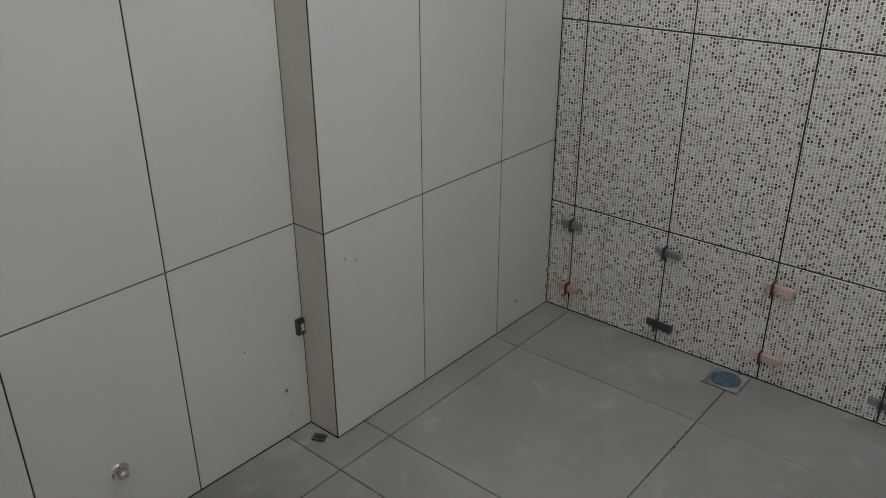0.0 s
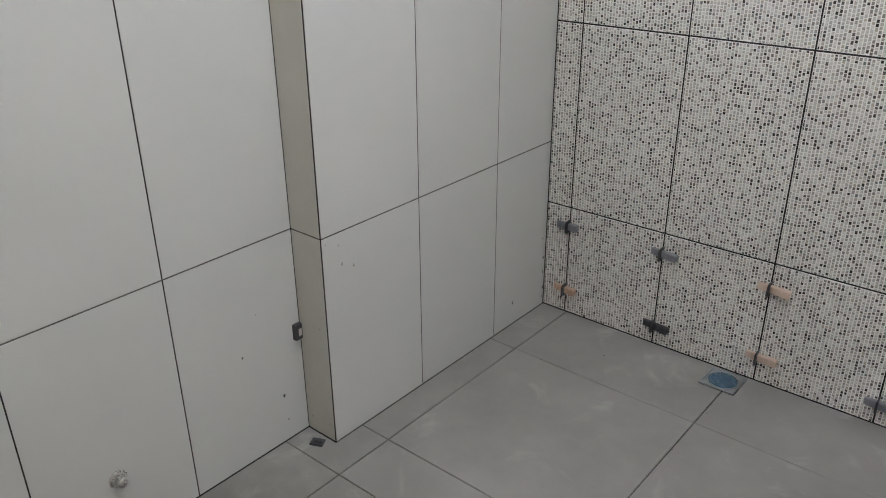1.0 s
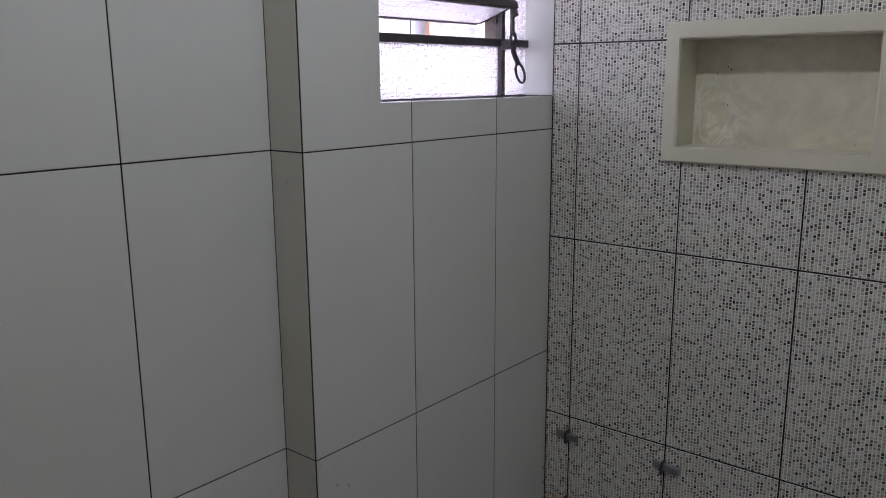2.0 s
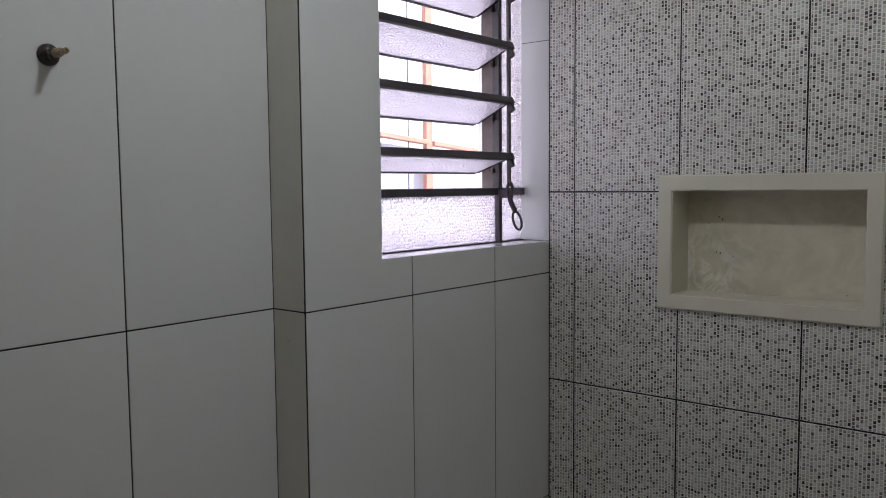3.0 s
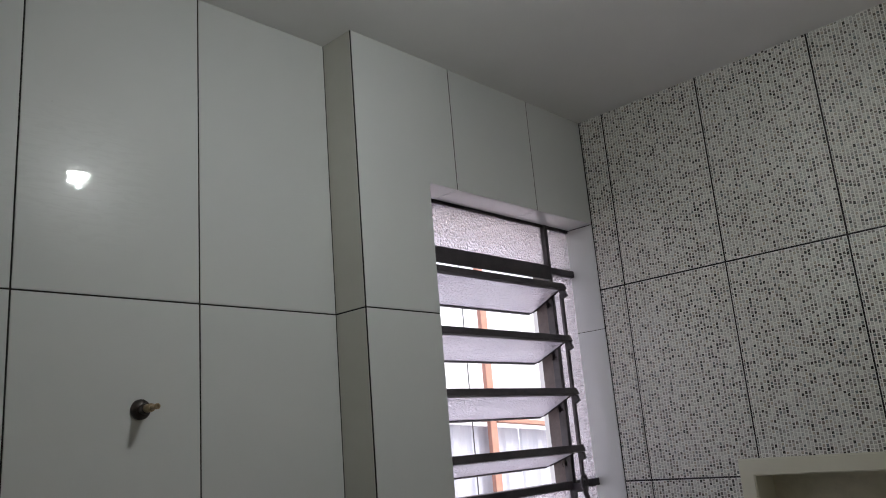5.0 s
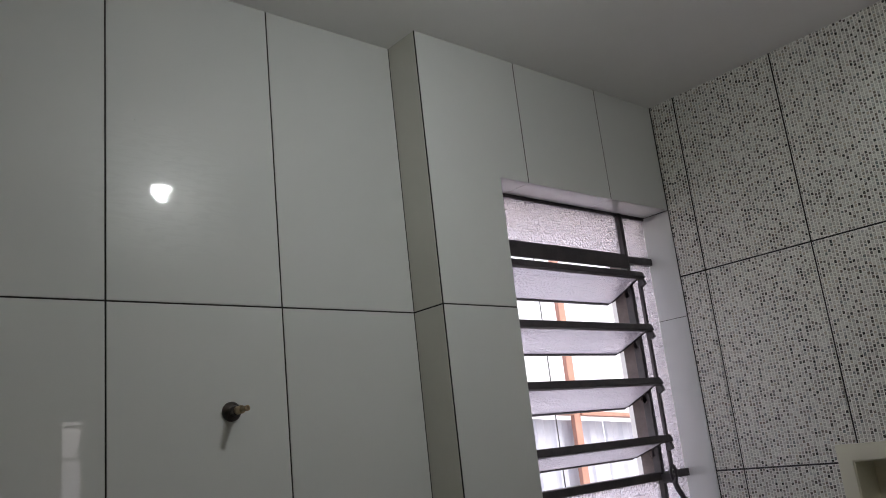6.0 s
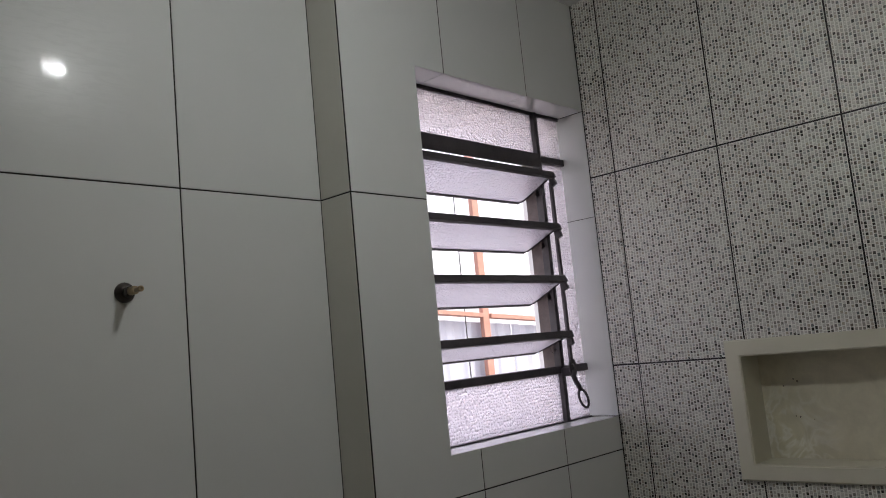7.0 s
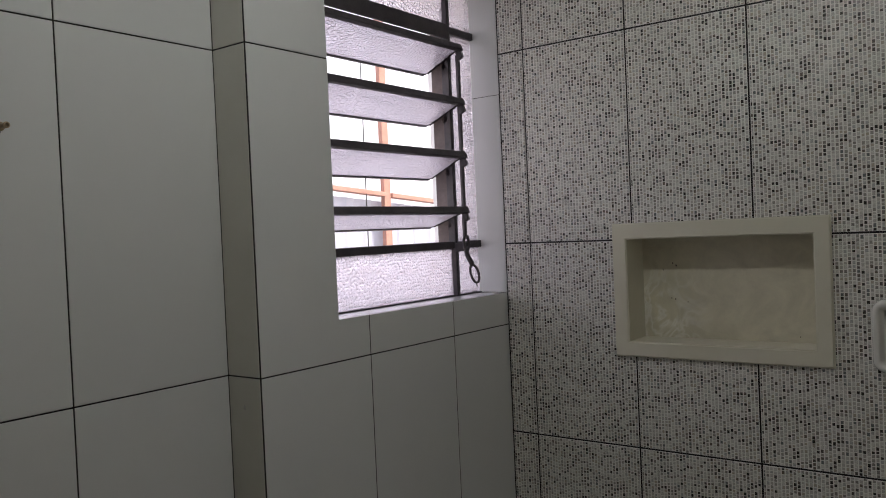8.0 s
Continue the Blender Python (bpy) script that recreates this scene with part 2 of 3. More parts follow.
def smeared_material():
    """Cream panel with swirls of dried grout in one corner and faint dust."""
    m = surface("smeared_cream", (0.60, 0.565, 0.435), (0.67, 0.635, 0.50), 6, (0.35, 0.6))
    n, l = m.node_tree.nodes, m.node_tree.links
    p = n["Principled BSDF"]
    base = p.inputs["Base Color"].links[0].from_socket
    pos = coords(n, l, True)
    swirl = node(n, "ShaderNodeTexNoise", Scale=11.0, Detail=2.0, Distortion=2.6)
    l.new(pos, swirl.inputs["Vector"])
    streak = ramp(n, l, swirl.outputs["Fac"], [(0.42, (0, 0, 0)), (0.53, (1, 1, 1)), (0.64, (0, 0, 0))])
    far = n.new("ShaderNodeVectorMath")
    far.operation = "DISTANCE"
    l.new(pos, far.inputs[0])
    far.inputs[1].default_value = (0.43, 0.10, 1.30)
    near = node(n, "ShaderNodeMapRange", From_Min=0.06, From_Max=0.17, To_Min=0.95, To_Max=0.0)
    l.new(far.outputs["Value"], near.inputs["Value"])
    mul = n.new("ShaderNodeMath")
    mul.operation = "MULTIPLY"
    l.new(streak, mul.inputs[0])
    l.new(near.outputs["Result"], mul.inputs[1])
    mix = n.new("ShaderNodeMix")
    mix.data_type = "RGBA"
    l.new(mul.outputs[0], mix.inputs["Factor"])
    l.new(base, mix.inputs["A"])
    mix.inputs["B"].default_value = (0.80, 0.785, 0.71, 1)
    stain = node(n, "ShaderNodeTexNoise", Scale=11.0, Detail=6.0, Roughness=0.68, Distortion=0.5)
    l.new(pos, stain.inputs["Vector"])
    tone = node(n, "ShaderNodeMapRange", From_Min=0.32, From_Max=0.68, To_Min=0.84, To_Max=1.12)
    l.new(stain.outputs["Fac"], tone.inputs["Value"])
    hs = node(n, "ShaderNodeHueSaturation")
    l.new(tone.outputs["Result"], hs.inputs["Value"])
    l.new(mix.outputs["Result"], hs.inputs["Color"])
    l.new(hs.outputs["Color"], p.inputs["Base Color"])
    return m


WHITE = white_tile_material()
RETURN_CERAMIC = surface("return_ceramic", (0.55, 0.545, 0.487), (0.61, 0.605, 0.545), 5, (0.16, 0.24), coat=0.4)
GREY_GROUT = surface("grey_grout", (0.07, 0.068, 0.065), (0.15, 0.147, 0.14), 5, (0.8, 0.95))
DIRT = surface("dark_mortar", (0.06, 0.05, 0.045), (0.11, 0.095, 0.085), 90, (0.8, 0.95))
PALE_DIRT = surface("pale_mortar", (0.36, 0.35, 0.33), (0.45, 0.44, 0.42), 90, (0.8, 0.95))
JOINT = surface("joint_mortar", (0.008, 0.008, 0.007), (0.02, 0.019, 0.018), 30, (0.8, 0.95), 0.4, 300)
CHIP = chip_material()
GROUT = surface("mosaic_ground", (0.74, 0.725, 0.685), (0.80, 0.785, 0.745), 30, (0.45, 0.6))
FLOOR = floor_material()
FLOOR_JOINT = surface("floor_joint", (0.02, 0.02, 0.018), (0.075, 0.072, 0.068), 6, (0.8, 0.95))
FILLED = surface("filled_joint", (0.20, 0.195, 0.188), (0.28, 0.273, 0.262), 9, (0.75, 0.9))
CREAM_PAINT = surface("cream_paint", (0.46, 0.43, 0.36), (0.52, 0.49, 0.41), 3, (0.7, 0.85), 0.1, 120)
# unseen south wall: cream warmed so that it bounces warm light into the room
BOUNCE_PAINT = surface("warm_bounce_paint", (0.58, 0.51, 0.39), (0.65, 0.575, 0.445), 3, (0.7, 0.85), 0.1, 120)
PLASTER = surface("white_paint", (0.83, 0.825, 0.815), (0.87, 0.865, 0.855), 3, (0.7, 0.85), 0.1, 120)
CREAM = surface("cream_composite", (0.60, 0.58, 0.47), (0.65, 0.63, 0.52), 7, (0.3, 0.45), coat=0.1)
CREAM_BACK = smeared_material()
IRON = surface("dark_painted_iron", (0.038, 0.033, 0.04), (0.07, 0.061, 0.068), 20, (0.4, 0.6), 0.3, 250)
RUST = surface("weathered_iron", (0.10, 0.078, 0.075), (0.16, 0.125, 0.12), 25, (0.6, 0.8), 0.3, 250)
GLASS = glass_material()
CHROME = surface("dull_chrome", (0.58, 0.57, 0.56), (0.66, 0.65, 0.64), 20, (0.25, 0.32), metal=0.85)
DARK_METAL = surface("tarnished_metal", (0.06, 0.052, 0.05), (0.15, 0.13, 0.12), 60, (0.3, 0.5), metal=0.9)
BRASS = surface("dull_brass", (0.36, 0.27, 0.17), (0.5, 0.4, 0.27), 80, (0.35, 0.55), metal=0.7)
BLUE_FILM = surface("blue_film", (0.04, 0.095, 0.15), (0.07, 0.15, 0.22), 30, (0.15, 0.35), 0.4, 90, coat=0.5)
STEEL = surface("brushed_steel", (0.42, 0.45, 0.48), (0.54, 0.57, 0.59), 50, (0.28, 0.4), metal=1.0)
GREY_PLASTIC = surface("grey_plastic", (0.19, 0.195, 0.215), (0.25, 0.255, 0.28), 40, (0.35, 0.5))
DARK_PLASTIC = surface("dark_plastic", (0.03, 0.032, 0.035), (0.06, 0.06, 0.065), 40, (0.4, 0.6))
PEACH_PLASTIC = surface("peach_plastic", (0.56, 0.42, 0.33), (0.64, 0.50, 0.41), 40, (0.35, 0.5))
ORANGE_PLASTIC = surface("orange_plastic", (0.50, 0.32, 0.23), (0.58, 0.40, 0.30), 40, (0.35, 0.5))
CERAMIC = surface("white_glazed_ceramic", (0.66, 0.65, 0.62), (0.72, 0.71, 0.68), 10, (0.12, 0.2), coat=0.3)
WOOD = surface("orange_stained_wood", (0.35, 0.185, 0.14), (0.42, 0.225, 0.175), 18, (0.6, 0.8), 0.3, 120)
SHEET = surface("galvanised_sheet", (0.38, 0.405, 0.49), (0.45, 0.475, 0.56), 4, (0.4, 0.55))
CONCRETE = surface("yard_concrete", (0.3, 0.29, 0.27), (0.4, 0.39, 0.37), 2, (0.8, 0.95))
BULB = bulb_material()


# ---- mesh helpers ----
def box(bm, x0, x1, y0, y1, z0, z1, bevel=0.0):
    made = bmesh.ops.create_cube(bm, size=1.0)["verts"]
    for v in made:
        v.co = ((x0, x1)[v.co.x > 0], (y0, y1)[v.co.y > 0], (z0, z1)[v.co.z > 0])
    if bevel:
        edges = list({e for v in made for e in v.link_edges})
        bmesh.ops.bevel(bm, geom=edges, offset=bevel, segments=2, affect="EDGES", profile=0.5)
    return bm


def boxes(*rows, bevel=0.0):
    bm = bmesh.new()
    for r in rows:
        box(bm, *r, bevel=bevel)
    return bm


def turned(bm, profile, axis_matrix=Matrix.Identity(4), steps=24):
    """A lathe shape: (radius, height) rows along local z."""
    rings = []
    for r, h in profile:
        rings.append([bm.verts.new(axis_matrix @ Vector((r * math.cos(k * math.tau / steps), r * math.sin(k * math.tau / steps), h))) for k in range(steps)])
    for a, b in zip(rings, rings[1:]):
        for k in range(steps):
            bm.faces.new((a[k], a[(k + 1) % steps], b[(k + 1) % steps], b[k])).smooth = True
    bm.faces.new(rings[-1])
    bm.faces.new(list(reversed(rings[0])))
    return bm


def tube(bm, points, radius, steps=10, closed=False):
    """A round bar along points."""
    pts = [Vector(p) for p in points]
    rings = []
    for i, p in enumerate(pts):
        a = pts[i - 1] if (i or closed) else p
        b = pts[(i + 1) % len(pts)] if (closed or i + 1 < len(pts)) else p
        d = (b - a).normalized()
        side = d.orthogonal() if abs(d.x) > 0.98 else d.cross(Vector((1, 0, 0)))
        side.normalize()
        up = d.cross(side)
        rings.append([bm.verts.new(p + radius * (math.cos(k * math.tau / steps) * side + math.sin(k * math.tau / steps) * up)) for k in range(steps)])
    pairs = list(zip(rings, rings[1:])) + ([(rings[-1], rings[0])] if closed else [])
    for a, b in pairs:
        for k in range(steps):
            bm.faces.new((a[k], a[(k + 1) % steps], b[(k + 1) % steps], b[k])).smooth = True
    if not closed:
        bm.faces.new(rings[-1])
        bm.faces.new(list(reversed(rings[0])))
    return bm


def mesh_of(name, bm, mat):
    bmesh.ops.recalc_face_normals(bm, faces=bm.faces)
    me = bpy.data.meshes.new(name)
    bm.to_mesh(me)
    bm.free()
    me.materials.append(mat)
    return me


def part(name, bm, mat, parent=None, label="", m=None):
    ob = new(name, mesh_of(name, bm, mat))
    if parent:
        ob.parent = parent
    if m:
        ob.matrix_basis = m
    return tagged(ob, label)


def thing(name, label, category, m=None, group="", kind=""):
    ob = new(name)
    if m:
        ob.matrix_basis = m
    return tagged(ob, label, category, group, kind)


def outline_mesh(name, pts, thick, mat, bevel=0.0009):
    """A slab with the outline pts (across, up), its face towards -y, with softened front edges."""
    bm = bmesh.new()
    f = bm.faces.new([bm.verts.new((x, 0, z)) for x, z in pts])
    back = bmesh.ops.extrude_face_region(bm, geom=[f])["geom"]
    vs = [g for g in back if isinstance(g, bmesh.types.BMVert)]
    for v in vs:
        v.co.y += thick
    edges = [e for e in bm.edges if all(abs(v.co.y) < 1e-6 for v in e.verts)]
    if bevel:
        bmesh.ops.bevel(bm, geom=edges, offset=bevel, segments=1, affect="EDGES")
    return mesh_of(name, bm, mat)


SLABS = {}


def slab(name, pts, thick, mat, parent, m):
    """A tile with outline pts; alike tiles share one mesh."""
    key = (mat.name, thick, tuple((round(a, 4), round(b, 4)) for a, b in pts))
    if key not in SLABS:
        SLABS[key] = outline_mesh(name, pts, thick, mat)
    ob = new(name, SLABS[key])
    ob.parent = parent
    ob.matrix_basis = m
    return ob


def rect(w, h, gap):
    return [(gap / 2, gap / 2), (w - gap / 2, gap / 2), (w - gap / 2, h - gap / 2), (gap / 2, h - gap / 2)]


# ---- plan ----
CEIL = 2.662
EDGE = -0.973          # where the set-back begins
ROOM_X, ROOM_Y = 2.0, -3.2
WIN_Y, WIN_Z0, WIN_Z1 = -0.734, 1.377, 2.315
GLASS_X = -0.092
ROWS = [0.0, 0.58, 1.28, 1.98, CEIL + 0.0014]
MROWS = [0.0, 0.376, 0.951, 1.526, 2.101, CEIL + 0.0021]
MCOLS = [-0.0003, 0.087, 0.410, 0.733, 1.056, 1.379, 1.702, ROOM_X]

# ---- window wall ----
wall_w = tagged(part("wall_window", boxes(
    (-0.26, -0.0012, EDGE + 0.0012, 0.2, -0.0035, WIN_Z0 - 0.001),
    (-0.26, -0.0012, EDGE + 0.0012, 0.2, WIN_Z1 + 0.001, CEIL),
    (-0.26, -0.0012, EDGE + 0.0012, WIN_Y - 0.001, WIN_Z0 - 0.001, WIN_Z1 + 0.001),
    (-0.26, -0.0012, 0.0012, 0.2, WIN_Z0 - 0.001, WIN_Z1 + 0.001)), JOINT),
    "masonry wall clad in large white satin tiles with thin dark joints", "wall", kind="structure")
wall_s = tagged(part("wall_setback", boxes((-0.26, STEP - 0.0012, ROOM_Y - 0.2, EDGE + 0.0012, -0.0035, CEIL)), JOINT),
    "set-back wall clad in large white satin tiles with dark joints", "wall", kind="structure")

GAP = 0.0031
FACE_X = lambda x, y, z: pose(x, y, z, 0, 0, 90)      # tile facing +x, running along +y
ycols = [EDGE + 0.0015, -0.629, -0.283, 0.0003]
for i in range(3):
    y0, y1 = ycols[i], ycols[i + 1]
    for j in range(4):
        z0, z1 = ROWS[j], ROWS[j + 1]
        w, h = y1 - y0, z1 - z0
        if j < 2:
            pts = rect(w, h, GAP)
        else:
            g = GAP / 2
            cut = (WIN_Z0 - z0) if j == 2 else (WIN_Z1 - z0)
            wy = WIN_Y - y0
            if i == 0 and j == 2:
                pts = [(g, g), (w - g, g), (w - g, cut), (wy, cut), (wy, h - g), (g, h - g)]
            elif i == 0:
                pts = [(g, g), (wy, g), (wy, cut), (w - g, cut), (w - g, h - g), (g, h - g)]
            elif j == 2:
                pts = [(g, g), (w - g, g), (w - g, cut), (g, cut)]
            else:
                pts = [(g, cut), (w - g, cut), (w - g, h - g), (g, h - g)]
        slab("tile", pts, 0.0075, WHITE, wall_w, FACE_X(0, y0, z0))
# return of the step, facing the room's near end; tiles darker and yellower than WHITE
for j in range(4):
    slab("tile", rect(-STEP - 0.0015, ROWS[j + 1] - ROWS[j], GAP), 0.0075, RETURN_CERAMIC, wall_w, pose(STEP - 0.001, EDGE, ROWS[j]))
# lining of the window opening
lin = 0.086
for z0, z1 in ((WIN_Z0, 1.98), (1.98, WIN_Z1)):
    slab("reveal_tile", rect(lin + 0.026, z1 - z0, 0.0016), 0.007, WHITE, wall_w, pose(GLASS_X - 0.021, 0.0, z0))
for y0, y1 in ((WIN_Y, -0.629), (-0.629, -0.283), (-0.283, 0.0)):
    slab("reveal_tile", rect(y1 - y0, lin + 0.004, 0.0016), 0.007, WHITE, wall_w, pose(GLASS_X + 0.001, y0, WIN_Z1) @ pose(0, 0, 0, 0, 0, 90) @ pose(0, 0, 0, 90, 0, 0))
    slab("reveal_tile", rect(y1 - y0, lin + 0.004, 0.0016), 0.007, WHITE, wall_w, pose(GLASS_X + lin + 0.005, y0, WIN_Z0) @ pose(0, 0, 0, 0, 0, 90) @ pose(0, 0, 0, -90, 0, 0))
part("reveal_side", boxes((GLASS_X, -0.004, WIN_Y - 0.009, WIN_Y, WIN_Z0, WIN_Z1)), WHITE, wall_w)
OUT = -0.125
part("outer_reveal", boxes((-0.268, OUT, -0.002, 0.0012, WIN_Z0, WIN_Z1), (-0.268, OUT, WIN_Y - 0.001, WIN_Y + 0.003, WIN_Z0, WIN_Z1),
    (-0.268, OUT, WIN_Y + 0.003, -0.002, WIN_Z1 - 0.003, WIN_Z1 + 0.001), (-0.268, OUT, WIN_Y + 0.003, -0.002, WIN_Z0 - 0.001, WIN_Z0 + 0.003)), PLASTER, wall_w, "white plastered outer reveal")
part("facade_plaster", boxes((-0.268, -0.26, ROOM_Y - 0.2, 0.2, -0.15, WIN_Z0 - 0.001), (-0.268, -0.26, ROOM_Y - 0.2, 0.2, WIN_Z1 + 0.001, CEIL + 0.15),
    (-0.268, -0.26, ROOM_Y - 0.2, WIN_Y - 0.001, WIN_Z0 - 0.001, WIN_Z1 + 0.001), (-0.268, -0.26, 0.0012, 0.2, WIN_Z0 - 0.001, WIN_Z1 + 0.001)), PLASTER, wall_w, "white plastered outer face")
# set-back wall
SCOLS = [EDGE, -1.318, -1.669, -2.022, -2.373, -2.724, -3.075, ROOM_Y]
for k in range(7):
    y1 = SCOLS[k] + (0.001 if k == 0 else 0)
    y0 = SCOLS[k + 1]
    for j in range(4):
        slab("tile", rect(y1 - y0, ROWS[j + 1] - ROWS[j], GAP), 0.0075, WHITE, wall_s, FACE_X(STEP, y0, ROWS[j]))

# the lowest level joint is half filled with grey grout
zg = ROWS[1]
part("grout_line", boxes((-0.0010, -0.0005, EDGE + 0.004, -0.002, zg - 0.0014, zg + 0.0014)), GREY_GROUT, wall_w)
part("grout_line", boxes((-0.0012, -0.0004, EDGE + 0.003, -0.002, 0.0, 0.0017)), PALE_DIRT, wall_w)
part("grout_line", boxes((STEP + 0.002, -0.004, EDGE + 0.0005, EDGE + 0.0010, zg - 0.0014, zg + 0.0014)), GREY_GROUT, wall_w)
part("grout_line", boxes((STEP - 0.0010, STEP - 0.0005, ROOM_Y, EDGE - 0.002, zg - 0.0014, zg + 0.0014)), GREY_GROUT, wall_s)


def splash(parent, m, size, mat, seed):
    """A dried blob of mortar: a low uneven mound facing local -y."""
    rng = random.Random(seed)
    bm = bmesh.new()
    rim = [(size * (0.6 + 0.6 * rng.random()), k * math.tau / 9) for k in range(9)]
    low = [bm.verts.new((0.55 * r * math.cos(a), 0.0002, r * math.sin(a))) for r, a in rim]
    high = [bm.verts.new((0.33 * r * math.cos(a), -0.0012, 0.6 * r * math.sin(a))) for r, a in rim]
    for k in range(9):
        bm.faces.new((low[k], low[(k + 1) % 9], high[(k + 1) % 9], high[k])).smooth = True
    bm.faces.new(high)
    part("mortar_speck", bm, mat, parent, "dried speck of mortar", m)


for k, (y, z, size) in enumerate(((-1.043, 0.138, 0.007), (-1.152, 0.305, 0.004), (-1.037, 0.062, 0.003), (-1.10, 0.40, 0.002))):
    splash(wall_s, FACE_X(STEP, y, z), size, DIRT, k)
for k, (y, z, size) in enumerate(((-0.184, 0.078, 0.006), (-0.911, 0.496, 0.006), (-0.874, 0.479, 0.006), (-0.960, 0.562, 0.003), (-0.919, 0.548, 0.003),
                                  (-0.012, 0.177, 0.006), (-0.010, 0.124, 0.007), (-0.008, 0.064, 0.008), (-0.008, 0.03, 0.006), (-0.02, 0.25, 0.004))):
    splash(wall_w, FACE_X(0.0, y, z), size, DIRT if k in (0, 5, 6, 7, 8, 9) else PALE_DIRT, 20 + k)
splash(wall_w, pose(-0.056, EDGE, 1.215), 0.008, PALE_DIRT, 50)
for k, (x, z, size) in enumerate(((-0.03, 0.33, 0.005), (-0.085, 0.045, 0.006), (-0.018, 0.05, 0.004))):
    splash(wall_w, pose(x, EDGE, z), size, PALE_DIRT, 51 + k)

# ---- mosaic wall ----
NX0, NX1, NZ0, NZ1 = 0.356, 0.912, 1.205, 1.571       # niche surround
HOLE = (NX0 + 0.02, NX1 - 0.02, NZ0 + 0.02, NZ1 - 0.02)
wall_m = tagged(part("wall_mosaic", boxes(
    (0.0, ROOM_X + 0.2, 0.0016, 0.2, -0.0035, HOLE[2]), (0.0, ROOM_X + 0.2, 0.0016, 0.2, HOLE[3], CEIL),
    (0.0, HOLE[0], 0.0016, 0.2, HOLE[2], HOLE[3]), (HOLE[1], ROOM_X + 0.2, 0.0016, 0.2, HOLE[2], HOLE[3])), JOINT),
    "masonry wall clad in pale grey mosaic-pattern tiles with black joints", "wall", kind="structure")

CHIPS_X, CHIPS_Z = 35, 62
DOME = 0.0013
CHIP_W, CHIP_H = 0.3204 / CHIPS_X, 0.5724 / CHIPS_Z


def chips_mesh(x0, x1, z0, z1, off_x, off_z, hole=None, seed=11):
    """Small pillowed chips over a tile's face, in columns whose rows are a little out of step."""
    rng = random.Random(seed)
    verts, faces = [], []
    shape = [[(rng.random() - 0.5) * 0.22 for _ in range(CHIPS_Z + 1)] for _ in range(CHIPS_X)]
    for i in range(CHIPS_X):
        lean = (rng.random() - 0.5) * 0.9
        for k in range(CHIPS_Z):
            a, b = i * CHIP_W - off_x, (i + 1) * CHIP_W - off_x
            lo = (k + lean + (shape[i][k] if k else 0)) * CHIP_H - off_z
            hi = (k + 1 + lean + shape[i][k + 1]) * CHIP_H - off_z
            a, b, lo, hi = max(a, x0), min(b, x1), max(lo, z0), min(hi, z1)
            if b - a < 0.004 or hi - lo < 0.0045:
                continue
            if hole and a > hole[0] and b < hole[1] and lo > hole[2] and hi < hole[3]:
                continue
            gx, gz = 0.0012, 0.0007
            n = len(verts)
            tx, tz = (rng.random() - 0.5) * 0.012, (rng.random() - 0.5) * 0.012
            mx, mz = (a + b) / 2, (lo + hi) / 2
            us, vs = (a + gx + 0.0004, mx, b - gx - 0.0004), (lo + gz + 0.0004, mz, hi - gz - 0.0004)
            for r in range(3):
                for c in range(3):
                    y = -0.0002 - DOME * (1 - 0.5 * (r != 1) - 0.5 * (c != 1))
                    verts.append((us[c], y + tx * (us[c] - mx) + tz * (vs[r] - mz), vs[r]))
            verts += [(a + gx, 0.0002, lo + gz), (b - gx, 0.0002, lo + gz), (a + gx, 0.0002, hi - gz), (b - gx, 0.0002, hi - gz)]
            faces += [(n + 3 * r + c, n + 3 * r + c + 1, n + 3 * r + c + 4, n + 3 * r + c + 3) for r in range(2) for c in range(2)]
            faces += [tuple(n + k for k in q) for q in ((9, 10, 2, 1, 0), (10, 12, 8, 5, 2), (12, 11, 6, 7, 8), (11, 9, 0, 3, 6))]
    me = bpy.data.meshes.new("mosaic_chips")
    me.from_pydata(verts, [], faces)
    rim = {(0, 1), (1, 2), (2, 5), (5, 8), (7, 8), (6, 7), (3, 6), (0, 3)}
    ends = np.zeros(len(me.edges) * 2, dtype=np.int32)
    me.edges.foreach_get("vertices", ends)
    crease = me.attributes.new("sharp_edge", "BOOLEAN", "EDGE")
    crease.data.foreach_set("value", [tuple(sorted((int(p) % 13, int(q) % 13))) in rim for p, q in ends.reshape(-1, 2)])
    me.polygons.foreach_set("use_smooth", [True] * len(faces))
    me.materials.append(CHIP)
    return me


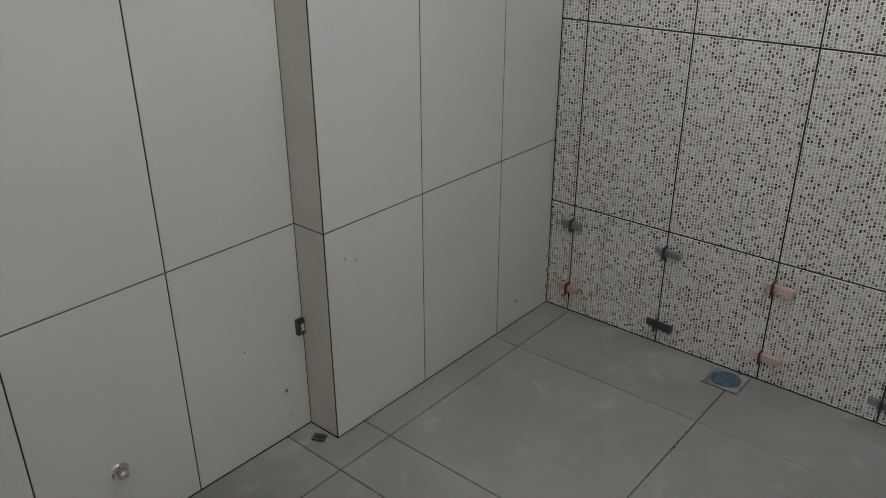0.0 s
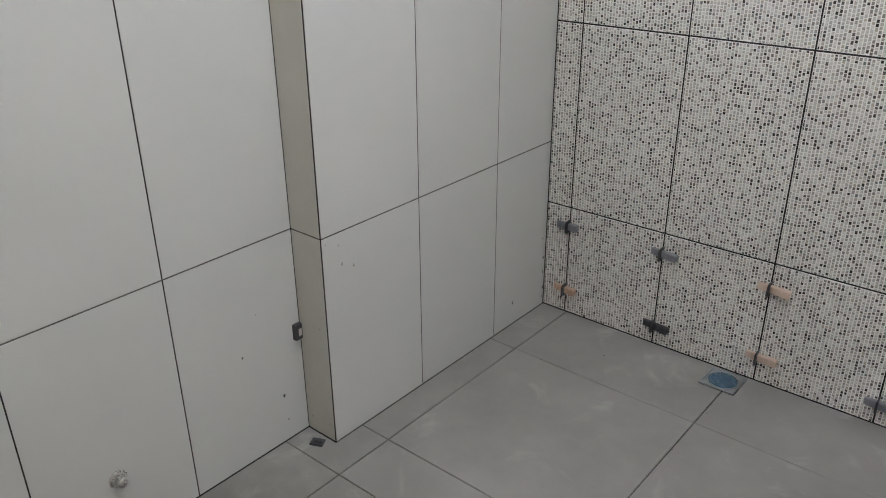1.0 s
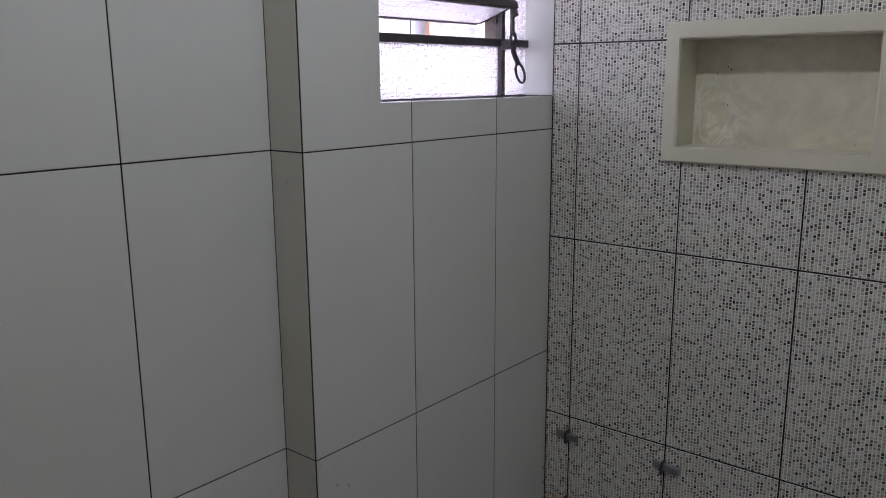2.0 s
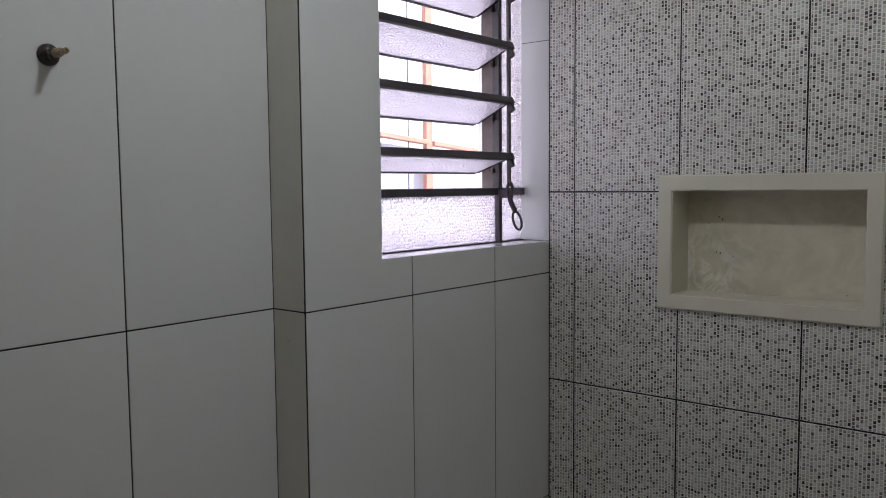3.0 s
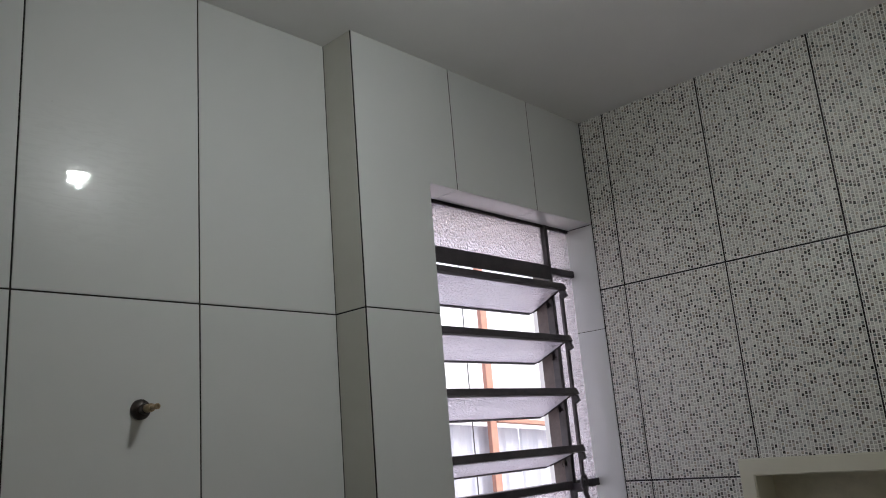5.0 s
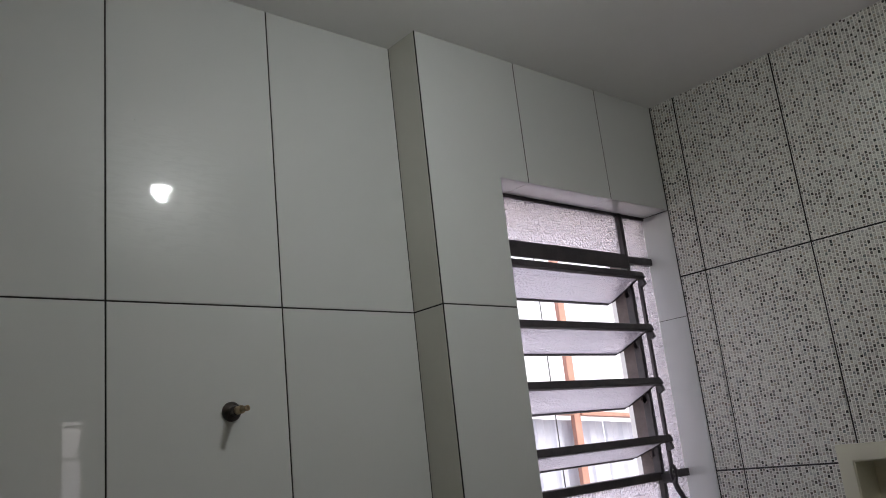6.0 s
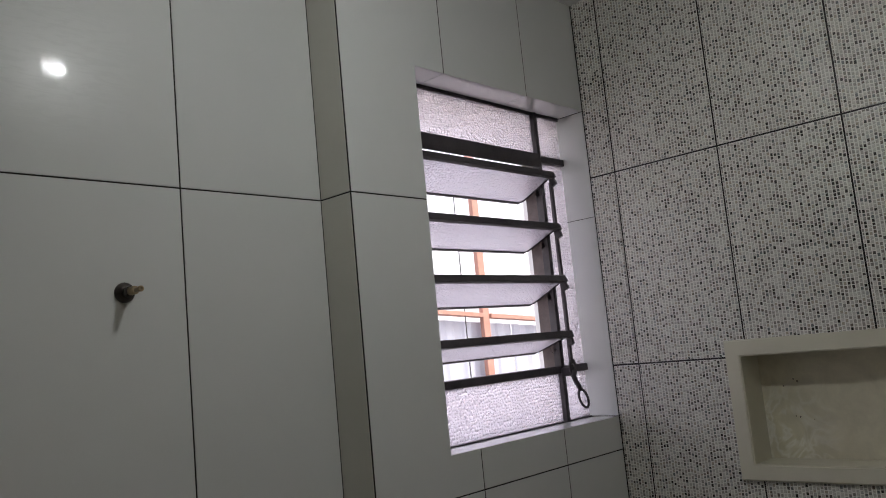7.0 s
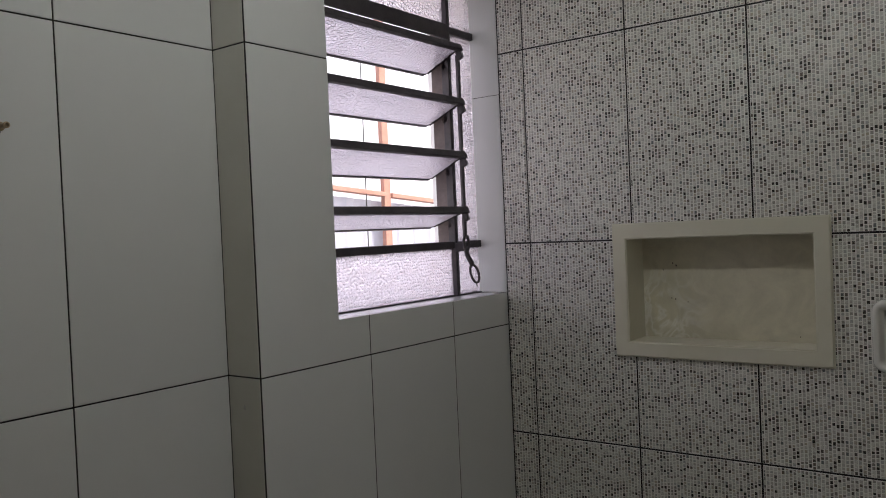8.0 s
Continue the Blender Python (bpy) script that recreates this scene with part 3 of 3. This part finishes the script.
FULL_CHIPS = {}
MGAP = 0.0050
for i in range(7):
    for j in range(5):
        x0, x1, z0, z1 = MCOLS[i], MCOLS[i + 1], MROWS[j], MROWS[j + 1]
        w, h = x1 - x0, z1 - z0
        meets = x0 < NX1 - 0.02 and x1 > NX0 + 0.02 and z0 < NZ1 - 0.02 and z1 > NZ0 + 0.02
        g = MGAP / 2
        off_x = 0.323 - w if i == 0 else 0.0
        off_z = 0.575 - h if j == 0 else 0.0
        hole = (HOLE[0] - x0, HOLE[1] - x0, HOLE[2] - z0, HOLE[3] - z0) if meets else None
        if meets:
            hx0, hx1, hz0, hz1 = max(hole[0], g), min(hole[1], w - g), max(hole[2], g), min(hole[3], h - g)
            cells = [(g, w - g, g, hz0), (g, w - g, hz1, h - g), (g, hx0, hz0, hz1), (hx1, w - g, hz0, hz1)]
            cells = [c for c in cells if c[1] - c[0] > 0.002 and c[3] - c[2] > 0.002]
            tile = part("tile", boxes(*[(a, b, 0.0, 0.0085, c, d) for a, b, c, d in cells]), GROUT, wall_m, m=pose(x0, 0.0, z0))
        else:
            tile = slab("tile", rect(w, h, MGAP), 0.0085, GROUT, wall_m, pose(x0, 0.0, z0))
        key = None if meets else (round(w, 3), round(h, 3), (i + 2 * j) % 3)
        if key in FULL_CHIPS:
            me = FULL_CHIPS[key]
        else:
            me = chips_mesh(g, w - g, g, h - g, off_x, off_z, hole, 11 + (i + 2 * j) % 3)
            if key:
                FULL_CHIPS[key] = me
        chips = new("mosaic_chips", me)
        chips.parent = tile
        tagged(chips, kind="stuff")

# ---- floor, ceiling, closing walls ----
floor = tagged(part("floor", boxes((-0.26, ROOM_X + 0.2, ROOM_Y - 0.2, 0.2, -0.15, -0.0035)), FLOOR_JOINT),
    "floor of large matt grey porcelain tiles with thin joints", "floor", kind="structure")
FX = [STEP, 0.097, 0.686, 1.275, 1.864, ROOM_X]
FY = [ROOM_Y, -2.821, -2.232, -1.643, -1.054, -0.878, -0.303, -0.0]
for i in range(5):
    for j in range(7):
        x0, x1, y0, y1 = FX[i], FX[i + 1], FY[j], FY[j + 1]
        if i == 0 and y0 > EDGE - 0.05:
            x0 = 0.0005
        m = pose(x0, y0, 0) @ pose(0, 0, 0, -90, 0, 0)
        w, h = x1 - x0, y1 - y0
        if i == 0 and j == 4:
            a, g = 0.0005 - x0, 0.0012
            s = EDGE - 0.002 - y0
            pts = [(g, g), (w - g, g), (w - g, h - g), (a + g, h - g), (a + g, s), (g, s)]
            pts = [(u, v - h) for u, v in pts]
            m = pose(x0, y0, 0) @ pose(0, 0, 0, -90, 0, 0)
        pts = pts if (i == 0 and j == 4) else [(u, v - h) for u, v in rect(w, h, 0.0034)]
        pts = [(u, v + h) for u, v in pts]
        slab("floor_tile", pts, 0.0035, FLOOR, floor, m)
part("grout_line", boxes((0.50, ROOM_X, -0.3046, -0.3014, -0.0030, -0.0004), (0.10, 0.19, -0.3046, -0.3014, -0.0030, -0.0006)), FILLED, floor, "joint filled with floor-grey grout")
tagged(part("ceiling", boxes((-0.26, ROOM_X + 0.2, ROOM_Y - 0.2, 0.2, CEIL, CEIL + 0.15)), PLASTER), "plain white painted ceiling", "ceiling", kind="structure")
SLOT = (-1.15, -1.022, 1.00, 1.965)
# unseen closing wall; its dull cream is set to limit and warm bounced light
tagged(part("wall_east", boxes((ROOM_X, ROOM_X + 0.2, ROOM_Y, 0.0085, -0.0035, SLOT[2]), (ROOM_X, ROOM_X + 0.2, ROOM_Y, 0.0085, SLOT[3], CEIL),
    (ROOM_X, ROOM_X + 0.2, ROOM_Y, SLOT[0], SLOT[2], SLOT[3]), (ROOM_X, ROOM_X + 0.2, SLOT[1], 0.0085, SLOT[2], SLOT[3])), CREAM_PAINT),
    "plain unseen closing wall, cream set for its bounce light, with a narrow slot window", "wall", kind="structure")
# unseen closing wall; its narrow opening is added to let fill daylight in
FILL_GAP = (1.74, 1.95, 2.10)
tagged(part("wall_south", boxes((-0.26 + 0.155, FILL_GAP[0], ROOM_Y - 0.2, ROOM_Y, -0.0035, CEIL), (FILL_GAP[1], ROOM_X + 0.2, ROOM_Y - 0.2, ROOM_Y, -0.0035, CEIL),
    (FILL_GAP[0], FILL_GAP[1], ROOM_Y - 0.2, ROOM_Y, FILL_GAP[2], CEIL)), BOUNCE_PAINT), "plain unseen closing wall, warm cream for its bounce light, with an added fill-light opening", "wall", kind="structure")
tagged(part("ground", boxes((-300, 300, -300, 300, -0.4, -0.16)), CONCRETE), "plain concrete yard around the house", "ground", kind="structure")

# ---- louvred window ----
window = thing("window_1", "dark iron louvred window with hammered glass, slats tilted open", "window", kind="structure")
IX0, IX1 = GLASS_X - 0.028, GLASS_X + 0.004
RAIL0, RAIL1, MULL = 1.529, 2.168, -0.133
part("window_frame", boxes((IX0, IX1 - 0.006, WIN_Y, 0.0, WIN_Z0 - 0.004, WIN_Z0 + 0.003), (IX0, IX1 - 0.006, WIN_Y, 0.0, WIN_Z1 - 0.008, WIN_Z1 + 0.004),
    (IX0, IX1 - 0.006, WIN_Y - 0.004, WIN_Y + 0.012, WIN_Z0, WIN_Z1)), IRON, window)
part("rail", boxes((IX0, IX1, WIN_Y, -0.001, RAIL0 - 0.011, RAIL0 + 0.011), bevel=0.002), IRON, window)
part("rail", boxes((IX1 - 0.002, IX1 + 0.006, WIN_Y, MULL, RAIL1 - 0.030, RAIL1 + 0.015), (IX0, IX1 - 0.002, WIN_Y, MULL, RAIL1, RAIL1 + 0.013), (IX0, IX1, MULL, -0.001, RAIL1 - 0.010, RAIL1 + 0.012), bevel=0.002), IRON, window)
part("mullion", boxes((IX0 + 0.01, IX1 + 0.003, MULL - 0.009, MULL + 0.007, WIN_Z0, WIN_Z1), bevel=0.002), IRON, window)
part("mullion_web", boxes((IX0 - 0.030, IX0 + 0.01, MULL - 0.006, MULL + 0.004, RAIL0, RAIL1)), RUST, window, "weathered grey-brown iron flange")
for y0, y1, z0, z1 in ((WIN_Y, MULL, WIN_Z0, RAIL0), (WIN_Y, MULL, RAIL1, WIN_Z1), (MULL, 0.0, WIN_Z0, RAIL0), (MULL, 0.0, RAIL0, RAIL1), (MULL, 0.0, RAIL1, WIN_Z1)):
    p = part("fixed_pane", boxes((GLASS_X - 0.012, GLASS_X - 0.008, y0 + 0.004, y1 - 0.003, z0 + 0.004, z1 - 0.004)), GLASS, window, "hammered translucent glass")
    p.visible_shadow = False
# four tilting slats: the inner edge high, the outer edge low
IN_X, OUT_X, SLAT_END = -0.040, -0.170, -0.141
for zi, zo in ((2.108, 2.046), (1.950, 1.892), (1.794, 1.731), (1.632, 1.586)):
    ang = math.degrees(math.atan2(zi - zo, IN_X - OUT_X))
    depth = math.hypot(zi - zo, IN_X - OUT_X)
    slat = part("slat", boxes((-depth, 0, WIN_Y + 0.016, SLAT_END - 0.004, -0.002, 0.002)), GLASS, window, "hammered glass slat in a dark iron frame", pose(IN_X, 0, zi, 0, -ang, 0))
    slat.visible_shadow = False
    part("slat_rail", boxes((-0.010, 0.003, WIN_Y + 0.014, SLAT_END + 0.008, -0.011, 0.010), bevel=0.002), IRON, slat)
    part("slat_rail", boxes((-depth - 0.003, -depth + 0.004, WIN_Y + 0.014, SLAT_END - 0.012, -0.005, 0.004), bevel=0.001), IRON, slat)
    bm = bmesh.new()
    tube(bm, [(-depth, SLAT_END - 0.014, 0), (-depth + 0.010, SLAT_END - 0.003, 0), (-0.004, SLAT_END - 0.001, 0)], 0.0045, 8)
    part("end_bar", bm, IRON, slat)
    part("lug", boxes((-0.022, -0.004, SLAT_END - 0.002, SLAT_END + 0.009, -0.030, -0.004), bevel=0.002), IRON, slat)
    part("pivot", boxes((-0.086, -0.068, SLAT_END - 0.001, MULL - 0.008, -0.026, 0.012), bevel=0.002), RUST, slat)
RX, RY = -0.056, -0.134
part("control_rod", boxes((RX - 0.005, RX + 0.006, RY - 0.005, RY + 0.005, 1.545, 2.088), bevel=0.002), IRON, window)
bm = bmesh.new()
ring = [(RX + 0.004, RY + 0.013 * math.cos(a * math.tau / 14), 1.535 + 0.021 * math.sin(a * math.tau / 14)) for a in range(14)]
tube(bm, ring, 0.0045, 8, True)
part("guide_ring", bm, IRON, window)
part("handle_bracket", boxes((IX1, RX + 0.004, RY - 0.012, RY + 0.010, 1.510, 1.535), bevel=0.003), IRON, window)
HX = RX + 0.010
bm = bmesh.new()
tube(bm, [(HX, RY - 0.002, 1.524), (HX - 0.002, RY - 0.006, 1.508), (HX + 0.001, RY - 0.002, 1.492), (HX + 0.006, RY + 0.004, 1.477), (HX + 0.009, RY + 0.007, 1.466)], 0.0075, 8)
loop = []
for a in range(18):
    t = a * math.tau / 18
    u = 0.0125 * math.cos(t) - 0.006 * math.sin(t)
    loop.append((HX + 0.012 + 0.6 * u, RY + 0.011 + 0.8 * u, 1.443 + 0.027 * math.sin(t)))
tube(bm, loop, 0.0038, 8, True)
part("handle", bm, IRON, window, "dark iron lever with a loop end")

# ---- slot window in the east wall ----
slot = thing("window_2", "narrow slot window with a dark frame and open slat", "window", kind="structure")
x0, x1 = ROOM_X + 0.08, ROOM_X + 0.1
part("window_frame", boxes((x0, x1, SLOT[0], SLOT[0] + 0.012, SLOT[2], SLOT[3]), (x0, x1, SLOT[1] - 0.012, SLOT[1], SLOT[2], SLOT[3]),
    (x0, x1, SLOT[0], SLOT[1], SLOT[2], SLOT[2] + 0.012), (x0, x1, SLOT[0], SLOT[1], SLOT[3] - 0.012, SLOT[3]), (x0, x1, SLOT[0], SLOT[1], 1.795, 1.81)), IRON, slot)
part("rail", boxes((x0, x1, SLOT[0] + 0.012, SLOT[1] - 0.012, SLOT[3] - 0.036, SLOT[3] - 0.028)), IRON, slot)
part("lever", boxes((-0.004, 0.004, -0.036, 0.036, -0.006, 0.006), bevel=0.001), IRON, slot, "", pose(x0 - 0.006, SLOT[1] - 0.034, 1.852, 58, 0, 0))

# ---- wall niche ----
niche = thing("wall_niche", "cream composite shower niche with dusty back in mosaic wall", "niche")
IN = (0.397, 0.872, 1.247, 1.527)
bm = bmesh.new()
F0, DEEP = -0.013, 0.10
outer = [(NX0, NZ0), (NX1, NZ0), (NX1, NZ1), (NX0, NZ1)]
inner = [(IN[0], IN[2]), (IN[1], IN[2]), (IN[1], IN[3]), (IN[0], IN[3])]
ov = [[bm.verts.new((x, y, z)) for x, z in outer] for y in (F0, -0.0005)]
iv = [[bm.verts.new((x, y, z)) for x, z in inner] for y in (F0, -0.0005)]
for k in range(4):
    n2 = (k + 1) % 4
    bm.faces.new((ov[0][k], ov[0][n2], iv[0][n2], iv[0][k]))
    bm.faces.new((ov[0][k], ov[1][k], ov[1][n2], ov[0][n2]))
    bm.faces.new((iv[0][k], iv[0][n2], iv[1][n2], iv[1][k]))
    bm.faces.new((ov[1][k], iv[1][k], iv[1][n2], ov[1][n2]))
bmesh.ops.recalc_face_normals(bm, faces=bm.faces)
front = [e for e in bm.edges if all(abs(v.co.y - F0) < 1e-6 for v in e.verts) and len({v for f in e.link_faces for v in f.verts}) > 4]
front = [e for e in front if any(abs(f.normal.y) < 0.5 for f in e.link_faces)]
bmesh.ops.bevel(bm, geom=front, offset=0.0035, segments=3, affect="EDGES")
part("surround", bm, CREAM, niche)
T = 0.012
part("back_panel", boxes((IN[0] - T, IN[1] + T, DEEP, DEEP + T, IN[2] - T, IN[3] + T)), CREAM_BACK, niche, "dusty cream panel with pale smears")
for k, (x, z, size) in enumerate(((0.484, 1.455, 0.0035), (0.494, 1.448, 0.004), (0.456, 1.437, 0.003), (0.478, 1.357, 0.003), (0.489, 1.355, 0.0035), (0.524, 1.347, 0.002), (0.812, 1.262, 0.0025))):
    splash(niche, pose(x, DEEP, z), size, DIRT, 70 + k)
part("side_panel", boxes((IN[0] - T, IN[0], -0.0005, DEEP, IN[2] - T, IN[3] + T)), CREAM, niche)
part("side_panel", boxes((IN[1], IN[1] + T, -0.0005, DEEP, IN[2] - T, IN[3] + T)), CREAM, niche)
part("shelf", boxes((IN[0], IN[1], -0.0005, DEEP, IN[2] - T, IN[2])), CREAM, niche)
part("top_panel", boxes((IN[0], IN[1], -0.0005, DEEP, IN[3], IN[3] + T)), CREAM, niche)

# ---- ceramic holder beside the niche ----
holder = thing("ceramic_holder", "white glazed ceramic holder with rounded edges on the mosaic wall", "holder", pose(1.075, 0, 1.288))
W, Hh, R = 0.082, 0.084, 0.028


def rounded(w, h, r, y, steps=6):
    pts = []
    for cx, cz, a0 in ((w - r, h - r, 0), (-w + r, h - r, 90), (-w + r, -h + r, 180), (w - r, -h + r, 270)):
        for s in range(steps + 1):
            a = radians(a0 + 90 * s / steps)
            pts.append((cx + r * math.cos(a), y, cz + r * math.sin(a)))
    return pts


bm = bmesh.new()
rings = [[bm.verts.new(p) for p in rounded(W - d, Hh - d, max(R - d, 0.006), y)] for d, y in
         ((0.0, 0.0), (0.0, -0.018), (0.003, -0.025), (0.009, -0.029), (0.016, -0.026), (0.020, -0.018), (0.024, -0.006))]
for a, b in zip(rings, rings[1:]):
    for k in range(len(a)):
        bm.faces.new((a[k], a[(k + 1) % len(a)], b[(k + 1) % len(a)], b[k])).smooth = True
bm.faces.new(rings[-1])
bm.faces.new(list(reversed(rings[0])))
part("body", bm, CERAMIC, holder)

# ---- floor drain ----
drain = thing("floor_drain", "square steel floor drain under blue protective film", "drain", pose(0.668, -0.066, 0.0))
part("bedding", boxes((-0.053, 0.053, -0.051, 0.051, -0.003, 0.0008)), JOINT, drain, "dark gap round the frame")
part("frame", boxes((-0.052, 0.052, -0.050, 0.050, -0.003, 0.0022), (-0.052, 0.052, -0.050, -0.046, 0.0, 0.0045), (-0.052, 0.052, 0.046, 0.050, 0.0, 0.0045),
    (-0.052, -0.048, -0.046, 0.046, 0.0, 0.0045), (0.048, 0.052, -0.046, 0.046, 0.0, 0.0045), bevel=0.0006), STEEL, drain)
bm = turned(bmesh.new(), [(0.0455, 0.002), (0.0455, 0.0042), (0.0435, 0.0048), (0.0415, 0.0042), (0.0415, 0.0030)], steps=40)
part("rim", bm, STEEL, drain)
bm = turned(bmesh.new(), [(0.041, 0.0028), (0.041, 0.0046), (0.034, 0.0052), (0.012, 0.0056), (0.004, 0.0058)], steps=40)
part("cover", bm, BLUE_FILM, drain, "round cover under blue film")

# ---- pipe outlets on the set-back wall ----
ALONG_X = Matrix.Rotation(radians(90), 4, "Y")
SMALL_X = Matrix.Diagonal((1.0, 0.78, 0.78, 1)) @ ALONG_X
outlet = thing("shower_outlet", "tarnished chrome shower pipe stub with round flange on white tile", "pipe outlet", pose(STEP, -1.44, 1.775))
part("flange", turned(bmesh.new(), [(0.024, 0.0), (0.024, 0.004), (0.021, 0.009), (0.015, 0.012), (0.0125, 0.013)], SMALL_X), DARK_METAL, outlet, "dark tarnished flange")
part("nut", turned(bmesh.new(), [(0.013, 0.012), (0.0135, 0.015), (0.0135, 0.024), (0.012, 0.027)], SMALL_X, 6), DARK_METAL, outlet)
part("stub", turned(bmesh.new(), [(0.010, 0.026), (0.010, 0.043), (0.0085, 0.045), (0.0085, 0.047)], SMALL_X), BRASS, outlet, "dull brass stub")
part("nozzle", turned(bmesh.new(), [(0.006, 0.046), (0.006, 0.062), (0.0068, 0.064), (0.0068, 0.067), (0.004, 0.0675), (0.004, 0.060)], SMALL_X), BRASS, outlet)
cap = thing("capped_outlet", "small chrome capped water outlet low on the white tiles", "pipe outlet", pose(STEP, -1.497, 0.173))
part("flange", turned(bmesh.new(), [(0.021, 0.0), (0.021, 0.002), (0.018, 0.005), (0.012, 0.006)], ALONG_X), CHROME, cap)
part("plug", turned(bmesh.new(), [(0.011, 0.005), (0.0115, 0.020), (0.010, 0.024), (0.004, 0.0245)], ALONG_X), CHROME, cap)

# ---- tile-levelling clips ----
def levelling_clip(x, z, mat, lean, words, left=0.026, right=0.044):
    c = thing("levelling_clip", words, "tile clip", pose(x, -0.0015, z, 0, lean, 0), "levelling clips in the mosaic joints")
    part("strap", boxes((-0.0016, 0.0016, -0.024, 0.004, -0.022, 0.022), (-0.0028, 0.0028, -0.027, -0.020, -0.017, 0.017), bevel=0.0008), DARK_PLASTIC, c, "thin dark strap")
    bm = bmesh.new()
    box(bm, -left, right, -0.020, 0.0, -0.0105, 0.0105)
    for v in bm.verts:
        if v.co.x < 0 and v.co.y < -0.01:
            v.co.y = -0.009
    bmesh.ops.bevel(bm, geom=list(bm.edges), offset=0.0014, segments=2, affect="EDGES")
    wedge = part("wedge", bm, mat, c)
    for k in range(5):
        u = -left + (left + right) * (0.15 + 0.15 * k)
        y = -0.009 - 0.011 * (u + left) / (left + right)
        part("rib", boxes((u, u + 0.002, y - 0.0022, y + 0.001, -0.009, 0.009)), mat, wedge)


GREY_W, PEACH_W = "grey plastic levelling wedge in a dark strap on the mosaic joint", "peach plastic levelling wedge in a dark strap on the mosaic joint"
levelling_clip(0.0885, 0.314, GREY_PLASTIC, -1, GREY_W, 0.044, 0.034)
levelling_clip(0.0885, 0.086, ORANGE_PLASTIC, 1, "dull orange plastic wedge in a dark strap on mosaic joint", 0.042, 0.040)
levelling_clip(0.4115, 0.313, GREY_PLASTIC, 2, GREY_W, 0.034, 0.050)
levelling_clip(0.4115, 0.066, DARK_PLASTIC, 3, "dark plastic levelling wedge in a dark strap on the mosaic joint", 0.034, 0.050)
levelling_clip(0.7345, 0.303, PEACH_PLASTIC, 1, PEACH_W, 0.034, 0.056)
levelling_clip(0.7345, 0.082, PEACH_PLASTIC, 0, PEACH_W, 0.034, 0.056)
levelling_clip(1.0575, 0.064, GREY_PLASTIC, 0, GREY_W, 0.034, 0.040)
corner = thing("corner_clip", "black plastic spacer clip wedged in the corner of the white tiles", "tile clip", pose(STEP, -0.985, 0.305))
part("block", boxes((0.0, 0.0125, -0.013, 0.010, -0.022, 0.022), bevel=0.0015), DARK_PLASTIC, corner)
part("tab", boxes((0.0126, 0.0140, -0.003, 0.006, -0.011, 0.009), bevel=0.0004), CERAMIC, corner, "pale plastic insert")
scrap = tagged(part("plastic_scrap", boxes((-0.018, 0.018, -0.013, 0.013, 0.0, 0.006), (-0.010, 0.014, -0.006, 0.008, 0.006, 0.011), bevel=0.0015), DARK_PLASTIC, m=pose(-0.035, -1.006, 0.0, 0, 0, 25)),
    "dark broken plastic clip lying on the floor", "scrap")

# ---- bare bulb ----
lamp = thing("pendant_bulb", "lit white bulb in a black holder on a short cord", "lamp", pose(*LAMP))
part("bulb", turned(bmesh.new(), [(0.004, -0.036), (0.018, -0.033), (0.026, -0.024), (0.0315, -0.008), (0.0315, 0.006), (0.0295, 0.015), (0.0285, 0.018)]), BULB, lamp, "lit white glass bulb")
part("collar", turned(bmesh.new(), [(0.029, 0.0185), (0.0315, 0.0195), (0.030, 0.026), (0.022, 0.036), (0.014, 0.038)]), CERAMIC, lamp, "white plastic collar of the bulb")
part("socket", turned(bmesh.new(), [(0.016, 0.0385), (0.022, 0.037), (0.022, 0.085), (0.012, 0.098), (0.005, 0.102)]), DARK_PLASTIC, lamp)
part("cord", tube(bmesh.new(), [(0, 0, 0.10), (0.001, 0, 0.14), (0, 0, CEIL - LAMP[2])], 0.003, 8), DARK_PLASTIC, lamp)

# ---- yard seen through the slats ----
FEN = -1.80
fence = thing("fence", "pale galvanised corrugated metal fence on an orange wooden frame", "fence", pose(FEN, 1.545, -0.16))
part("post", boxes((-0.015, 0.015, -0.029, 0.029, 0.0, 3.6), bevel=0.004), WOOD, fence, "orange-stained wooden post")
slope = -4.3
part("beam", boxes((-0.03, 0.03, -1.6, -0.030, -0.013, 0.013), (-0.03, 0.03, 0.030, 2.2, -0.013, 0.013), bevel=0.003), WOOD, fence, "orange-stained wooden rail", pose(0, 0, 1.965, slope, 0, 0))
for k in range(4):
    bm = bmesh.new()
    a0, wave = -1.55 + 0.93 * k, 0.155
    cols = []
    for s in range(61):
        y = a0 + 0.93 * s / 60 * 0.992
        ph = (y / wave) % 1.0
        dx = 0.006 * max(-1, min(1, 2.2 * math.sin(ph * math.tau)))
        top = 1.93 - 0.075 * y
        cols.append([bm.verts.new((-0.05 + dx, y, z)) for z in (0.05, top)] + [bm.verts.new((-0.052 + dx, y, z)) for z in (0.05, top)])
    for a, b in zip(cols, cols[1:]):
        for u, v in ((0, 1), (1, 3), (3, 2), (2, 0)):
            bm.faces.new((a[u], b[u], b[v], a[v]))
    part("sheet", bm, SHEET, fence)
part("wire", tube(bmesh.new(), [(0.02, -0.195, 0.0), (0.02, -0.195, 3.6)], 0.0035, 6), DARK_PLASTIC, fence, "thin dark upright wire")
